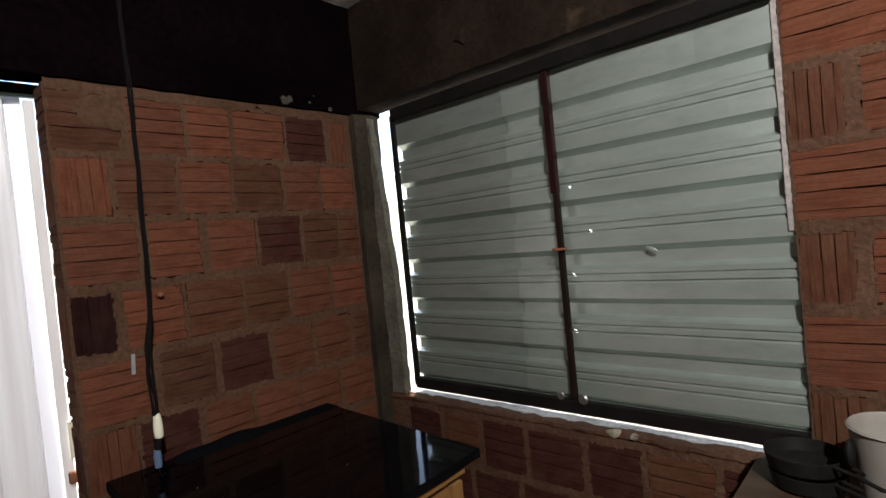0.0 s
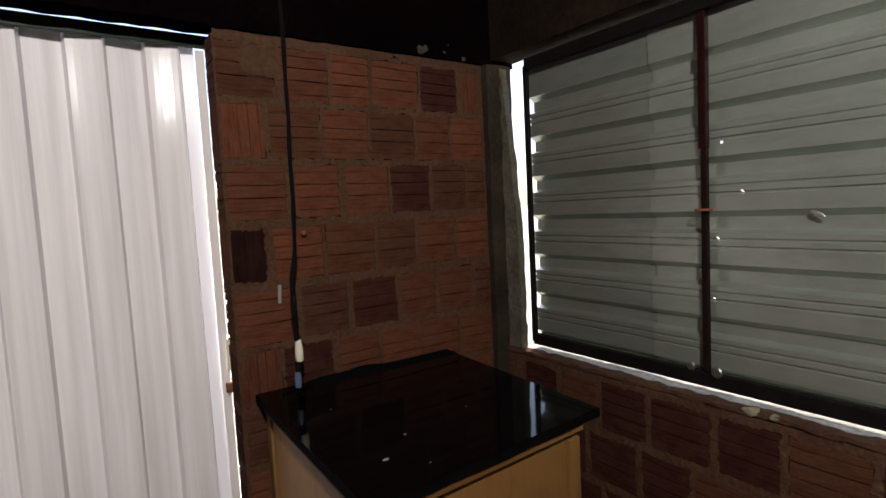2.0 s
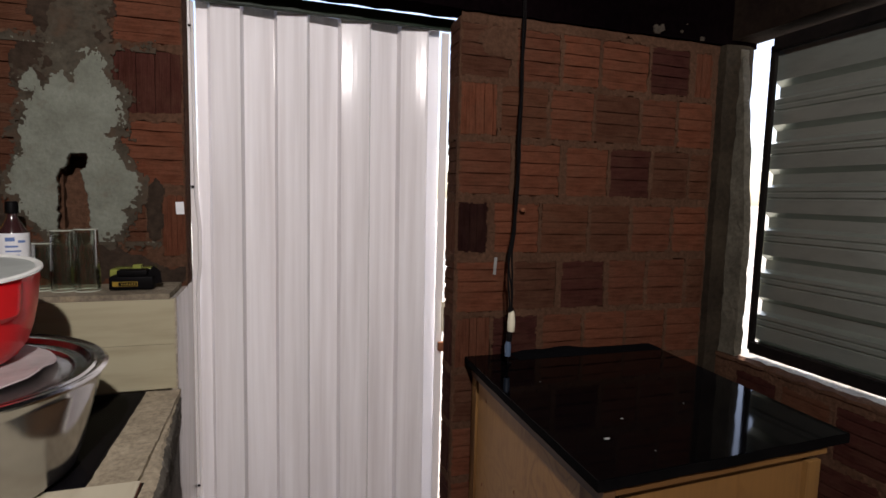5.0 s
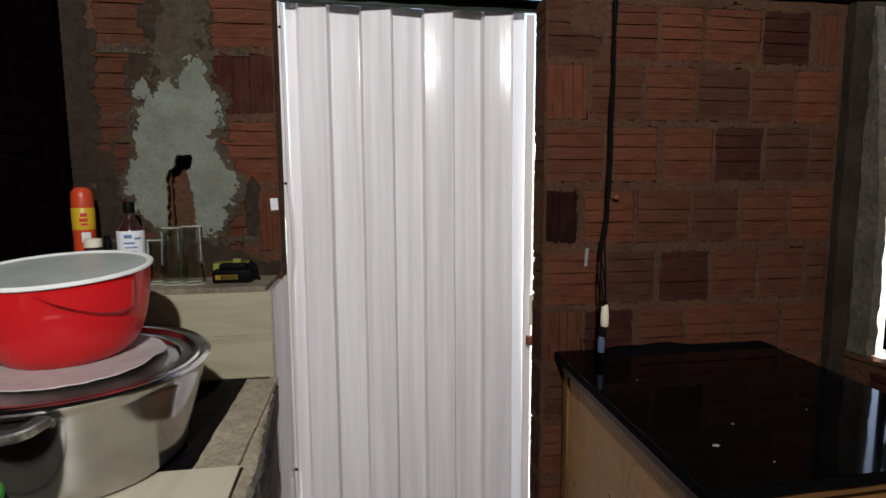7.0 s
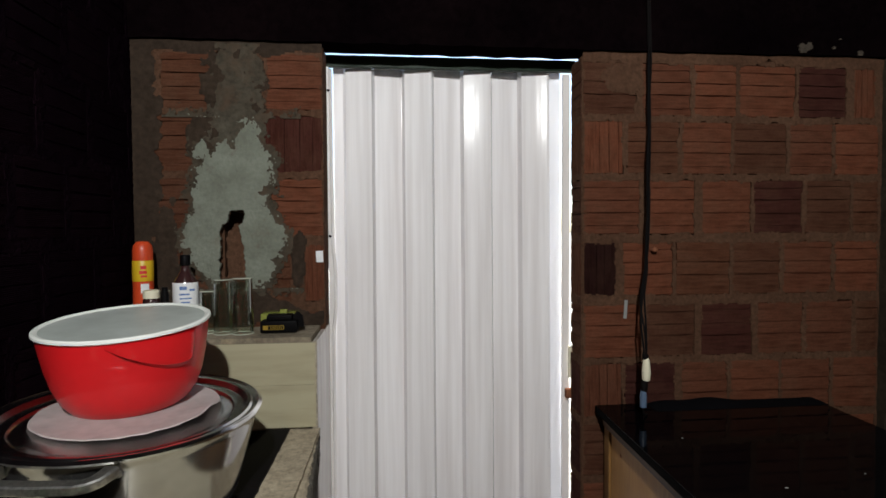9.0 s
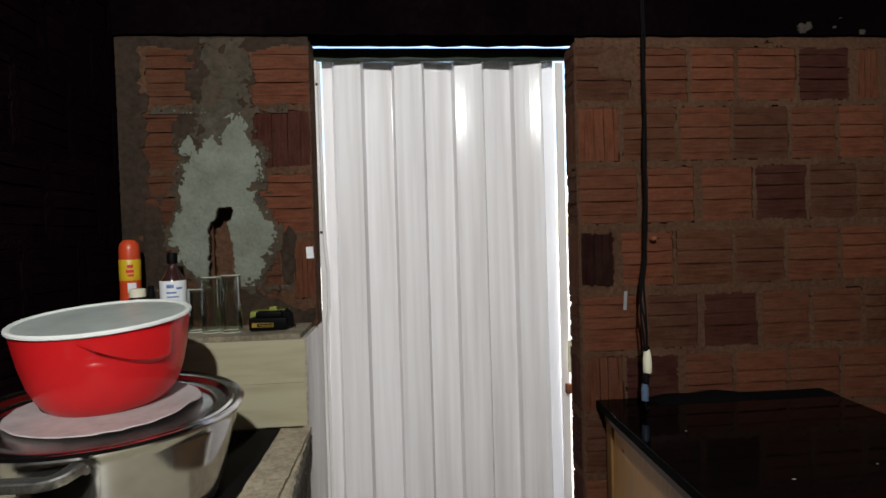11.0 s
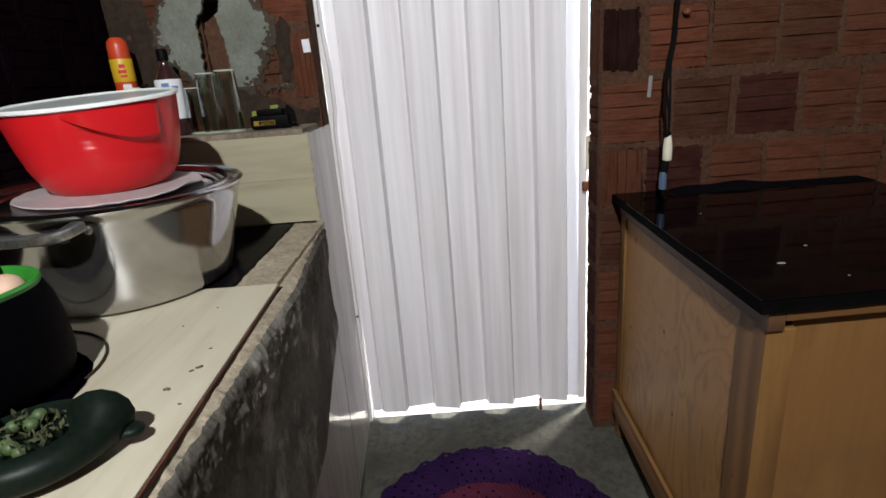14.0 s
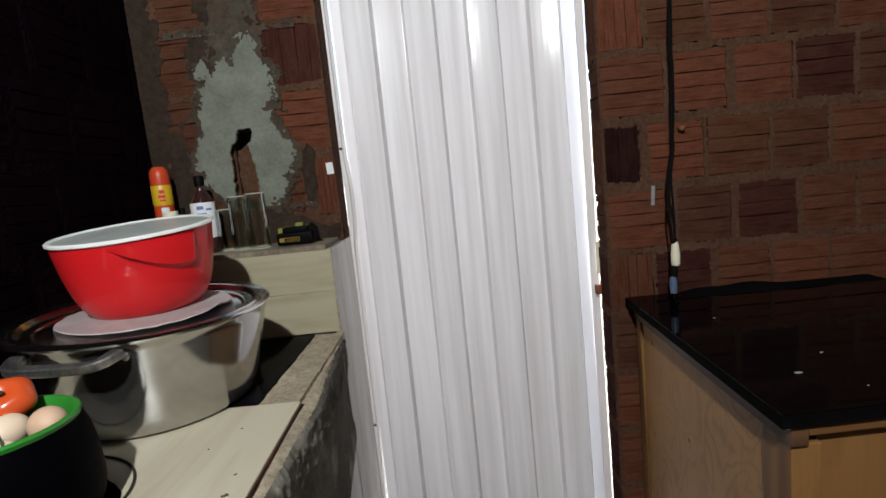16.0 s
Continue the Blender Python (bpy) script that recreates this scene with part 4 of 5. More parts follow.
solid("plastic_plate", bm, M_PLATE, "flat pinkish plastic plate with a buckled edge on the lid", "plate", smooth=True, base=PLATE)

bowl = thing("mixing_bowl", (*BC, 1.140), "glossy red plastic mixing bowl with a white lid", "bowl")
BT = Matrix.Translation((*BC, 1.1395)) @ Matrix.Rotation(radians(5.0), 4, "X") @ Matrix.Rotation(radians(-0.7), 4, "Y") @ Matrix.Diagonal((1.0, 1.0, 1.24, 1))
BP = [(0.0, 0.0), (0.088, 0.0), (0.102, 0.003), (0.114, 0.010), (0.128, 0.026), (0.140, 0.052), (0.149, 0.085), (0.155, 0.118), (0.158, 0.139)]
part("bowl_body", lathe(BP + [(0.155, 0.139), (0.146, 0.085), (0.124, 0.030), (0.0, 0.006)], (0, 0, 0), 96, tilt=BT), M_RED, bowl, "red glossy plastic", True)
bm = bmesh.new()
rs, zs = [p[0] for p in BP], [p[1] for p in BP]
grid = []
for i in range(33):
    q = i / 32
    az = radians(-78 + 64 * q)
    low = 0.131 - 0.052 * math.sin(math.pi * min(1, q * 0.62 + 0.02)) ** 1.2
    row = []
    for j in range(7):
        z = low + (0.134 - low) * j / 6
        r = float(np.interp(z, zs, rs)) + 0.0105 * (1 if j else 0) * min(1, 6 * q, 10 * (1 - q))
        row.append(bm.verts.new(BT @ Vector((r * math.cos(az), r * math.sin(az), z))))
    grid.append(row)
for i in range(32):
    for j in range(6):
        bm.faces.new((grid[i][j], grid[i + 1][j], grid[i + 1][j + 1], grid[i][j + 1]))
part("grip", bm, M_RED, bowl, "embossed grip", True)
lid = part("lid", lathe([(0.150, 0.1425), (0.157, 0.1400), (0.161, 0.1390), (0.163, 0.1405), (0.1625, 0.1438), (0.159, 0.1458), (0.155, 0.1455), (0.151, 0.1435)], (0, 0, 0), 96, tilt=BT, closed=True), M_LIDWHITE, bowl, "white rim of the lid", True)
part("lid_panel", lathe([(0, 0.1435), (0.10, 0.143), (0.1515, 0.143), (0.1515, 0.141), (0, 0.141)], (0, 0, 0), 72, tilt=BT), M_LIDCLEAR, lid, "milky centre of the lid", True)

# ---------------------------------------------------------------- black pot with eggs, and its glass saucer
CC = (-0.302, -1.050)
bm = lathe([(0.161 + 0.0021 * math.cos(k * math.pi / 5), 0.9500 + 0.0021 * math.sin(k * math.pi / 5)) for k in range(10)], (-0.326, -1.008, 0), 72, closed=True)
solid("rubber_ring", bm, M_GASKET, "thin brown rubber gasket ring lying round the black pot", "ring", smooth=True, base=(*CC, 0.9478))
# flat near-black disc with a wavy edge, wider than the pot's foot
bm = lathe([(0, 0.9478), (0.120, 0.9478), (0.152, 0.9479), (0.157, 0.9490), (0.153, 0.9528), (0.137, 0.9540), (0.122, 0.9505), (0, 0.9505)], (-0.312, -1.060, 0), 96)
for v in bm.verts:
    d = Vector((v.co.x + 0.312, v.co.y + 1.060, 0))
    v.co += d * (0.005 * math.cos(30 * math.atan2(d.y, d.x)) + 0.02 * noise.noise((d.x * 20, d.y * 20, 1))) * max(0.0, d.length - 0.12) / 0.037
solid("pot_mat", bm, M_POT_DISC, "near-black purple disc with a scalloped edge under the black pot", "mat", smooth=True, base=(-0.312, -1.060, 0.9478))


def lean(bm):
    """The pot's mouth dips a little towards the north."""
    for v in bm.verts:
        v.co.z -= 0.03 * (v.co.y - CC[1]) * max(0.0, v.co.z - 0.96) / 0.15
    return bm


crock = thing("egg_pot", (*CC, 0.955), "black rounded pot with a bright green rim holding eggs", "pot")
part("pot_body", lean(lathe([(0, 0.9507), (0.108, 0.9507), (0.116, 0.952), (0.123, 0.957), (0.128, 0.966), (0.131, 0.976), (0.133, 0.990), (0.133, 1.005), (0.132, 1.022), (0.130, 1.046), (0.126, 1.068), (0.120, 1.086), (0.115, 1.096), (0.110, 1.095), (0.108, 1.060), (0.100, 1.042), (0, 1.036)], (*CC, 0), 72)), M_POTBLACK, crock, "black body", True)
part("rim", lean(lathe([(0.117, 1.091), (0.119, 1.097), (0.117, 1.100), (0.112, 1.100), (0.109, 1.096), (0.106, 1.070), (0.109, 1.069), (0.111, 1.090)], (*CC, 0), 72, closed=True)), M_GREENRIM, crock, "bright green rim", True)


def egg(x, y, z, turn, mat, label):
    prof = []
    for i in range(17):
        a = math.pi * i / 16
        prof.append((0.0242 * math.sin(a) * (1 + 0.10 * math.cos(a)), -0.0305 * math.cos(a)))
    bm = lathe(prof, (0, 0, 0), 24, tilt=turn)
    bmesh.ops.translate(bm, verts=bm.verts, vec=(x, y, z))
    return solid("egg", bm, mat, label, "egg", "eggs in the black pot", smooth=True, base=(x, y, z))


egg(-0.230, -1.015, 1.084, Matrix.Rotation(radians(70), 4, "Y") @ Matrix.Rotation(radians(40), 4, "X"), M_EGG_TAN, "tan hen's egg lying in the black pot")
egg(-0.292, -1.012, 1.076, Matrix.Rotation(radians(85), 4, "X"), M_EGG_PALE, "pale hen's egg lying in the black pot")
egg(-0.246, -1.084, 1.072, Matrix.Rotation(radians(80), 4, "Y") @ Matrix.Rotation(radians(-30), 4, "Z"), M_EGG_PALE, "pale hen's egg lying in the black pot")
egg(-0.313, -1.088, 1.068, Matrix.Rotation(radians(75), 4, "X"), M_EGG_PALE, "pale hen's egg lying in the black pot")
tomato = thing("tomato", (-0.333, -0.975, 1.065), "ripe orange-red ribbed tomato lying on the eggs", "tomato")
bm = ball((0, 0, 0), (0.036, 0.036, 0.026), u=36, v=20)
for v in bm.verts:
    a = math.atan2(v.co.y, v.co.x)
    rr = math.hypot(v.co.x, v.co.y) / 0.036
    v.co.x *= 1 + 0.05 * math.cos(5 * a) * rr
    v.co.y *= 1 + 0.05 * math.cos(5 * a) * rr
    v.co.z -= 0.010 * math.exp(-(rr / 0.35) ** 2) * (1 if v.co.z > 0 else -1)
bmesh.ops.transform(bm, matrix=Matrix.Translation((-0.318, -0.973, 1.108)) @ Matrix.Rotation(radians(38), 4, "X") @ Matrix.Rotation(radians(15), 4, "Y"), verts=bm.verts)
part("flesh", bm, M_TOMATO, tomato, "", True)
part("stem_scar", ball((-0.314, -0.988, 1.125), (0.006, 0.005, 0.004), u=8, v=6), M_STEM, tomato)
solid("herb_sprig", sweep([(-0.228, -1.092, 1.089), (-0.234, -1.085, 1.094), (-0.241, -1.080, 1.0955), (-0.248, -1.074, 1.099)], circle(0.0022, 6)), M_STEM, "dark dry sprig lying on an egg", "herb", base=(-0.228, -1.092, 1.089))

# ---------------------------------------------------------------- green mortar dish with berries
DC = (-0.118, -1.178)
dish = thing("mortar_dish", (*DC, 0.9475), "dark green glazed mortar dish with rounded ears", "mortar")
part("dish_body", lathe([(0, 0.9478), (0.062, 0.9478), (0.074, 0.955), (0.078, 0.970), (0.070, 0.976), (0.060, 0.970), (0, 0.966)], (*DC, 0), 48), M_MORTARBOWL, dish, "shallow dark base", True)
# thick rounded rim, open at the back, swelling into an ear at each end
bm = bmesh.new()
rings = []
for i in range(41):
    q = i / 40
    az = radians(24 - 226 * q)
    ear = math.exp(-((q - 0.03) / 0.10) ** 2) + math.exp(-((q - 0.97) / 0.10) ** 2)
    r = 0.0195 + 0.0150 * ear
    if i in (0, 40):
        r *= 0.35
    elif i in (1, 39):
        r *= 0.75
    c = Vector((DC[0] + 0.075 * math.cos(az), DC[1] + 0.070 * math.sin(az), 0.9740 + 0.012 * ear))
    out = Vector((math.cos(az), math.sin(az), 0))
    rings.append([bm.verts.new(c + out * r * math.cos(k * math.pi / 7) + Vector((0, 0, r * 0.95 * math.sin(k * math.pi / 7)))) for k in range(14)])
for a, b in zip(rings, rings[1:]):
    for k in range(14):
        bm.faces.new((a[k], a[(k + 1) % 14], b[(k + 1) % 14], b[k]))
bm.faces.new(rings[0])
bm.faces.new(rings[-1][::-1])
part("rim", bm, M_MORTARBOWL, dish, "thick rounded rim", True)
for az in (8, -190):
    c = Vector((DC[0] + 0.100 * math.cos(radians(az)), DC[1] + 0.094 * math.sin(radians(az)), 0.966))
    part("lug", ball(c, (0.018, 0.014, 0.008), turn=Matrix.Rotation(radians(az), 4, "Z"), u=14, v=10), M_MORTARBOWL, dish, "small lip", True)
rnd_b = random.Random(8)
for x, y in ((-0.03, 0.028), (-0.022, 0.034), (0.024, 0.030), (-0.012, -0.022), (-0.026, -0.012), (0.0, -0.026), (-0.036, 0.014), (0.03, 0.018), (-0.02, 0.018)):
    p = (DC[0] + 0.012 + x, DC[1] + y, 0.974 + rnd_b.uniform(0, 0.006))
    solid("green_berry", ball(p, (0.0078, 0.0078, 0.0074), u=14, v=10), M_PEA, "small round green berry heaped in the mortar dish", "berry", "berries in the dish", smooth=True, base=p)
bm = bmesh.new()
for i in range(90):
    p = Vector((DC[0] + 0.010 + rnd_b.uniform(-0.042, 0.042), DC[1] + rnd_b.uniform(-0.036, 0.036), 0.974 + rnd_b.uniform(0, 0.014)))
    t = Matrix.Translation(p) @ Euler((rnd_b.uniform(0, 6), rnd_b.uniform(0, 6), rnd_b.uniform(0, 6))).to_matrix().to_4x4()
    a, b = rnd_b.uniform(0.004, 0.009), rnd_b.uniform(0.0012, 0.003)
    vs = [bm.verts.new(t @ Vector(q)) for q in ((-a, 0, 0), (0, -b, 0.001), (a, 0, 0), (0, b, 0.001), (0, 0, -0.002))]
    for f in ((0, 1, 3), (1, 2, 3), (0, 4, 1), (1, 4, 2), (2, 4, 3), (3, 4, 0)):
        bm.faces.new([vs[k] for k in f])
solid("crushed_herbs", bm, M_HERB, "crushed green herbs and seeds in the dish", "herbs", kind="stuff", base=(*DC, 0.97))
bm = bmesh.new()
for x, y, s in ((-0.033, -1.057, 0.005), (-0.013, -1.003, 0.005), (-0.020, -1.012, 0.003), (-0.019, -0.948, 0.0025),
                (0.0, -1.092, 0.0028), (-0.1, -0.86, 0.002), (-0.07, -0.79, 0.002)):
    for k in range(3):
        ball((x + s * (k - 1) * 0.5, y + s * 0.4 * math.sin(k * 5 + x * 99), 0.9485), (s * 0.5, s * (0.3 + 0.15 * k), s * 0.4), bm=bm, u=7, v=5)
solid("crumbs", bm, M_CRUMB, "brown crumbs scattered on the tiles", "crumbs", kind="stuff", base=(-0.05, -0.95, 0.9475))


# ---------------------------------------------------------------- things on the ledge
ZL = 1.2065
can = thing("spray_can", (-0.522, -0.078, ZL), "orange-red insect spray can with a yellow label", "can")
CP = (-0.522, -0.078, ZL - 0.018)
part("can_body", lathe([(0, 0.0185), (0.026, 0.0185), (0.028, 0.0215), (0.028, 0.10), (0.028, 0.215), (0.028, 0.232)], CP, 36), M_ORANGE, can, "orange lacquered tin", True)
part("cap", lathe([(0.0275, 0.233), (0.0275, 0.262), (0.0245, 0.278), (0.016, 0.288), (0.0, 0.290)], CP, 36), M_ORANGE, can, "rounded orange cap", True)
part("label", lathe([(0.0283, 0.172), (0.0286, 0.173), (0.0286, 0.232), (0.0283, 0.2325)], CP, 36), M_LABELY, can, "yellow label", True)
bm = bmesh.new()
for k, (a, z, h, w) in enumerate(((-64, 0.213, 0.010, 15), (-66, 0.199, 0.009, 20), (-62, 0.187, 0.006, 16))):
    pts = []
    for i in range(5):
        az = radians(a - w + 2 * w * i / 4)
        for zz in (z - h / 2, z + h / 2):
            pts.append(bm.verts.new((CP[0] + 0.0291 * math.cos(az), CP[1] + 0.0291 * math.sin(az), CP[2] + zz)))
    for i in range(4):
        bm.faces.new((pts[2 * i], pts[2 * i + 2], pts[2 * i + 3], pts[2 * i + 1]))
part("print_bars", bm, M_REDINK, can, "red printed bars")
bm = bmesh.new()
pts = []
for i in range(6):
    az = radians(-80 + 45 * i / 5)
    pts.append([bm.verts.new((CP[0] + 0.0285 * math.cos(az), CP[1] + 0.0285 * math.sin(az), CP[2] + zz)) for zz in (0.138, 0.165)])
for a, b in zip(pts, pts[1:]):
    bm.faces.new((a[0], b[0], b[1], a[1]))
part("white_panel", bm, M_PAPER, can, "white printed panel")

bottle = thing("sauce_bottle", (-0.392, -0.105, ZL), "dark brown bottle with a white label and black cap", "bottle")
BPL = (-0.392, -0.105, ZL)
part("bottle_body", lathe([(0, 0), (0.031, 0), (0.034, 0.004), (0.034, 0.135), (0.031, 0.155), (0.018, 0.178), (0.012, 0.190), (0.012, 0.205)], BPL, 32), M_BOTTLE, bottle, "", True)
part("cap", lathe([(0.0135, 0.200), (0.0145, 0.201), (0.0145, 0.227), (0.012, 0.231), (0, 0.231)], BPL, 24), M_BLACKPL, bottle, "black screw cap", True)
part("label", lathe([(0.0342, 0.045), (0.0347, 0.046), (0.0347, 0.150), (0.0342, 0.151)], BPL, 32), M_PAPER, bottle, "white paper label", True)
bm = bmesh.new()
for a, z, h, w in ((-80, 0.136, 0.010, 16), (-40, 0.130, 0.006, 14), (-75, 0.118, 0.005, 22), (-70, 0.106, 0.004, 26), (-70, 0.095, 0.004, 20)):
    pts = []
    for i in range(5):
        az = radians(a - w + 2 * w * i / 4)
        for zz in (z - h / 2, z + h / 2):
            pts.append(bm.verts.new((BPL[0] + 0.0352 * math.cos(az), BPL[1] + 0.0352 * math.sin(az), ZL + zz)))
    for i in range(4):
        bm.faces.new((pts[2 * i], pts[2 * i + 2], pts[2 * i + 3], pts[2 * i + 1]))
part("print_bars", bm, M_BLUEINK, bottle, "blue printed bars")

small = thing("small_jar", (-0.462, -0.165, ZL), "small dark jar with a cream lid", "jar")
part("jar", lathe([(0, 0), (0.020, 0), (0.022, 0.003), (0.022, 0.105), (0.019, 0.112)], (-0.462, -0.165, ZL), 24), M_BOTTLE, small, "", True)
part("lid", lathe([(0.0215, 0.1125), (0.0215, 0.132), (0.019, 0.135), (0, 0.135)], (-0.462, -0.165, ZL), 24), M_CREAM, small, "cream lid", True)
small = thing("small_jar", (-0.432, -0.160, ZL), "slim black bottle beside the cream-lidded jar", "bottle")
part("jar", lathe([(0, 0), (0.010, 0), (0.011, 0.002), (0.011, 0.12), (0.008, 0.130), (0.008, 0.142), (0, 0.142)], (-0.428, -0.160, ZL), 16), M_BLACKPL, small, "", True)


def tumbler(x, y, h, r, label):
    """A thick-walled drinking glass standing upside down."""
    prof = [(r, 0), (r * 0.995, h * 0.2), (r * 0.99, h * 0.35), (r * 0.985, h * 0.5), (r * 0.965, h * 0.7), (r * 0.93, h - 0.003), (r * 0.88, h), (0, h), (0, h - 0.010), (r * 0.86, h - 0.011), (r * 0.93, h * 0.5), (r * 0.955, 0.0005)]
    bm = lathe(prof, (0, 0, 0), 60)
    for v in bm.verts:
        rr = math.hypot(v.co.x, v.co.y)
        if rr > r * 0.94 and v.co.z < h * 0.9:
            v.co.x, v.co.y = (c * (1 + 0.022 * math.cos(10 * math.atan2(v.co.y, v.co.x)) * math.sin(math.pi * v.co.z / (h * 0.9))) for c in (v.co.x, v.co.y))
    bmesh.ops.translate(bm, verts=bm.verts, vec=(x, y, ZL))
    ob = solid("drinking_glass", bm, M_GLASS, label, "glass", "upturned glasses on the ledge", smooth=True, base=(x, y, ZL))
    ob.visible_shadow = False
    # thin pale rings added as the glints at base and mouth
    for name, rr, zz in (("base", r * 0.905, h - 0.0012), ("mouth", r * 0.985, 0.0016)):
        ring = part(name, lathe([(rr + 0.0014 * math.cos(k * math.pi / 3), ZL + zz + 0.0014 * math.sin(k * math.pi / 3)) for k in range(6)], (x, y, 0), 40, closed=True), M_GLASS_GLINT, ob, "pale ring that stands for the glint on the glass edge", True)
        ring.visible_shadow = False
    return ob


tumbler(-0.2235, -0.130, 0.164, 0.0300, "clear tall drinking glass upside down on the ledge")
tumbler(-0.2790, -0.128, 0.160, 0.0265, "clear narrow drinking glass upside down on the ledge")
tumbler(-0.3300, -0.105, 0.125, 0.0240, "clear short drinking glass beside the sauce bottle")

charger = thing("battery_charger", (-0.13, -0.05, ZL), "translucent lime plastic container behind the battery", "container")
part("tub", box(-0.186, -0.085, ZL, -0.078, -0.015, ZL + 0.050, 0.008), M_LIME, charger, "lime translucent plastic", True)
part("latch", box(-0.128, -0.088, ZL + 0.044, -0.106, -0.064, ZL + 0.062, 0.003), M_LIME, charger, "lime latch", True)
batt = thing("tool_battery", (-0.119, -0.110, ZL), "black and yellow power-tool battery pack", "battery")
part("shell", box(-0.1745, -0.1380, ZL, -0.0685, -0.0840, ZL + 0.036, 0.006), M_BLACKPL, batt, "", True)
part("rail", box(-0.1565, -0.1320, ZL + 0.0362, -0.0835, -0.0900, ZL + 0.052, 0.004), M_BLACKPL, batt, "black slide rail", True)
part("side_trim", sweep([(-0.0815, -0.111, ZL + 0.050), (-0.0695, -0.111, ZL + 0.040), (-0.067, -0.111, ZL + 0.012)], [(-0.016, -0.0015), (0.016, -0.0015), (0.016, 0.0015), (-0.016, 0.0015)], up=(0, 1, 0)), M_BLACKPL, batt, "black corner trim")
part("label", box(-0.1645, -0.1405, ZL + 0.0105, -0.1050, -0.1382, ZL + 0.0225), M_YELLOW, batt, "yellow label frame")
part("label_field", box(-0.1500, -0.1412, ZL + 0.0120, -0.1065, -0.1406, ZL + 0.0210), M_BLACKPL, batt, "black label field")
for k in range(6):
    part("label_bar", box(-0.1435 + 0.006 * k, -0.1418, ZL + 0.0145, -0.1400 + 0.006 * k, -0.1413, ZL + 0.0180), M_YELLOW, batt)

# paper tags stuck on the wall
for x, z, w, h, rot, lab in ((-0.018, 1.424, 0.022, 0.036, -3, "small white paper tag on the wall by the door"), (0.993, 1.236, 0.011, 0.062, 4, "narrow white paint mark on the wall")):
    bm = box(-w / 2, -0.0012, -h / 2, w / 2, 0, h / 2)
    bmesh.ops.transform(bm, matrix=Matrix.Translation((x, -0.0045, z)) @ Matrix.Rotation(radians(rot), 4, "Y"), verts=bm.verts)
    solid("paper_tag", bm, M_PAPER if w > 0.02 else M_FLECK, lab, "tag", base=(x, -0.0045, z))

# ---------------------------------------------------------------- hanging cable
cable = thing("power_cable", (1.0, -0.14, 1.0), "bundle of thin black wires ending in a cream socket", "cable")
CZ = (1.10, 1.14, 1.20, 1.30, 1.38, 1.46, 1.58, 1.69, 1.88, 2.10, 2.56)
CX = (0.994, 0.995, 0.998, 1.014, 1.034, 1.041, 1.043, 1.045, 1.056, 1.058, 1.052)
CY = (-0.146, -0.142, -0.125, -0.088, -0.066, -0.060, -0.060, -0.056, -0.036, -0.032, -0.032)
for k in range(3):
    pts = []
    for i in range(60):
        z = 2.56 - (2.56 - 1.10) * i / 59
        spread = 0.0042 + 0.0055 * math.exp(-((z - 1.24) / 0.08) ** 2)
        a = 2.1 * k + z * 8 + 2 * noise.noise((z * 5, k, 3))
        pts.append((float(np.interp(z, CZ, CX)) + spread * math.cos(a) + 0.002 * noise.noise((z * 9, k, 0)), float(np.interp(z, CZ, CY)) + 0.6 * spread * math.sin(a), z))
    part("wire", sweep(pts, circle(0.0034, 6), up=(0, 1, 0)), M_CABLE, cable, "", True)
part("tie", lathe([(0.009, -0.008), (0.010, 0), (0.009, 0.008)], (0.994, -0.146, 1.108), 14), M_CABLE, cable, "black tape", True)
part("socket", lathe([(0, 0.072), (0.007, 0.072), (0.0105, 0.060), (0.0130, 0.032), (0.0125, 0.004), (0.010, 0), (0, 0)], (0.996, -0.148, 1.034), 20), M_CREAM, cable, "cream lamp-holder socket", True)
part("plug_body", lathe([(0, 0.034), (0.009, 0.034), (0.011, 0.024), (0.009, 0.0), (0, 0.0)], (0.990, -0.149, 1.001), 16), M_CABLE, cable, "black plug", True)
part("plug_tail", lathe([(0, 0.05), (0.008, 0.05), (0.011, 0.035), (0.010, 0.0), (0, 0)], (0.986, -0.150, 0.952), 16), M_BLUEPL, cable, "blue plug end", True)
part("tail_wire", sweep([(0.986, -0.150, 0.953), (0.988, -0.148, 0.935), (0.995, -0.140, 0.921), (1.012, -0.122, 0.9195)], circle(0.003, 6), up=(0, 1, 0)), M_CABLE, cable, "short end of black wire")
solid("wall_nail", ball((1.088, -0.013, 1.436), (0.011, 0.012, 0.009), u=12, v=8), M_RUST, "rusty bent nail head in the brick wall", "nail", smooth=True, base=(1.088, -0.004, 1.436))

# ---------------------------------------------------------------- cabinet with the granite slab
TA, TB, TC, TD = (0.861, -0.862), (1.607, -0.832), (1.662, -0.010), (0.886, -0.010)
cab = thing("island_cabinet", (1.26, -0.43, 0.0), "home-made pine and plywood cabinet beside the brick wall", "cabinet")


def quad_at(s, t, grow=0.0):
    """A place on the cabinet's plan: s from west to east, t from south to north."""
    a, b = Vector(TA).lerp(Vector(TB), s), Vector(TD).lerp(Vector(TC), s)
    return a.lerp(b, t)


def prism(corners, z0, z1, bevel=0.0):
    bm = bmesh.new()
    lo = [bm.verts.new((*c, z0)) for c in corners]
    hi = [bm.verts.new((*c, z1)) for c in corners]
    n = len(corners)
    bm.faces.new(lo[::-1])
    bm.faces.new(hi)
    for i in range(n):
        bm.faces.new((lo[i], lo[(i + 1) % n], hi[(i + 1) % n], hi[i]))
    if bevel:
        bmesh.ops.bevel(bm, geom=bm.edges[:], offset=bevel, segments=2, affect="EDGES", profile=0.6)
    return bm


# pulled in from the slab's edge
IN_W, IN_E, IN_S, IN_N = 0.035, 0.905, 0.022, 0.985


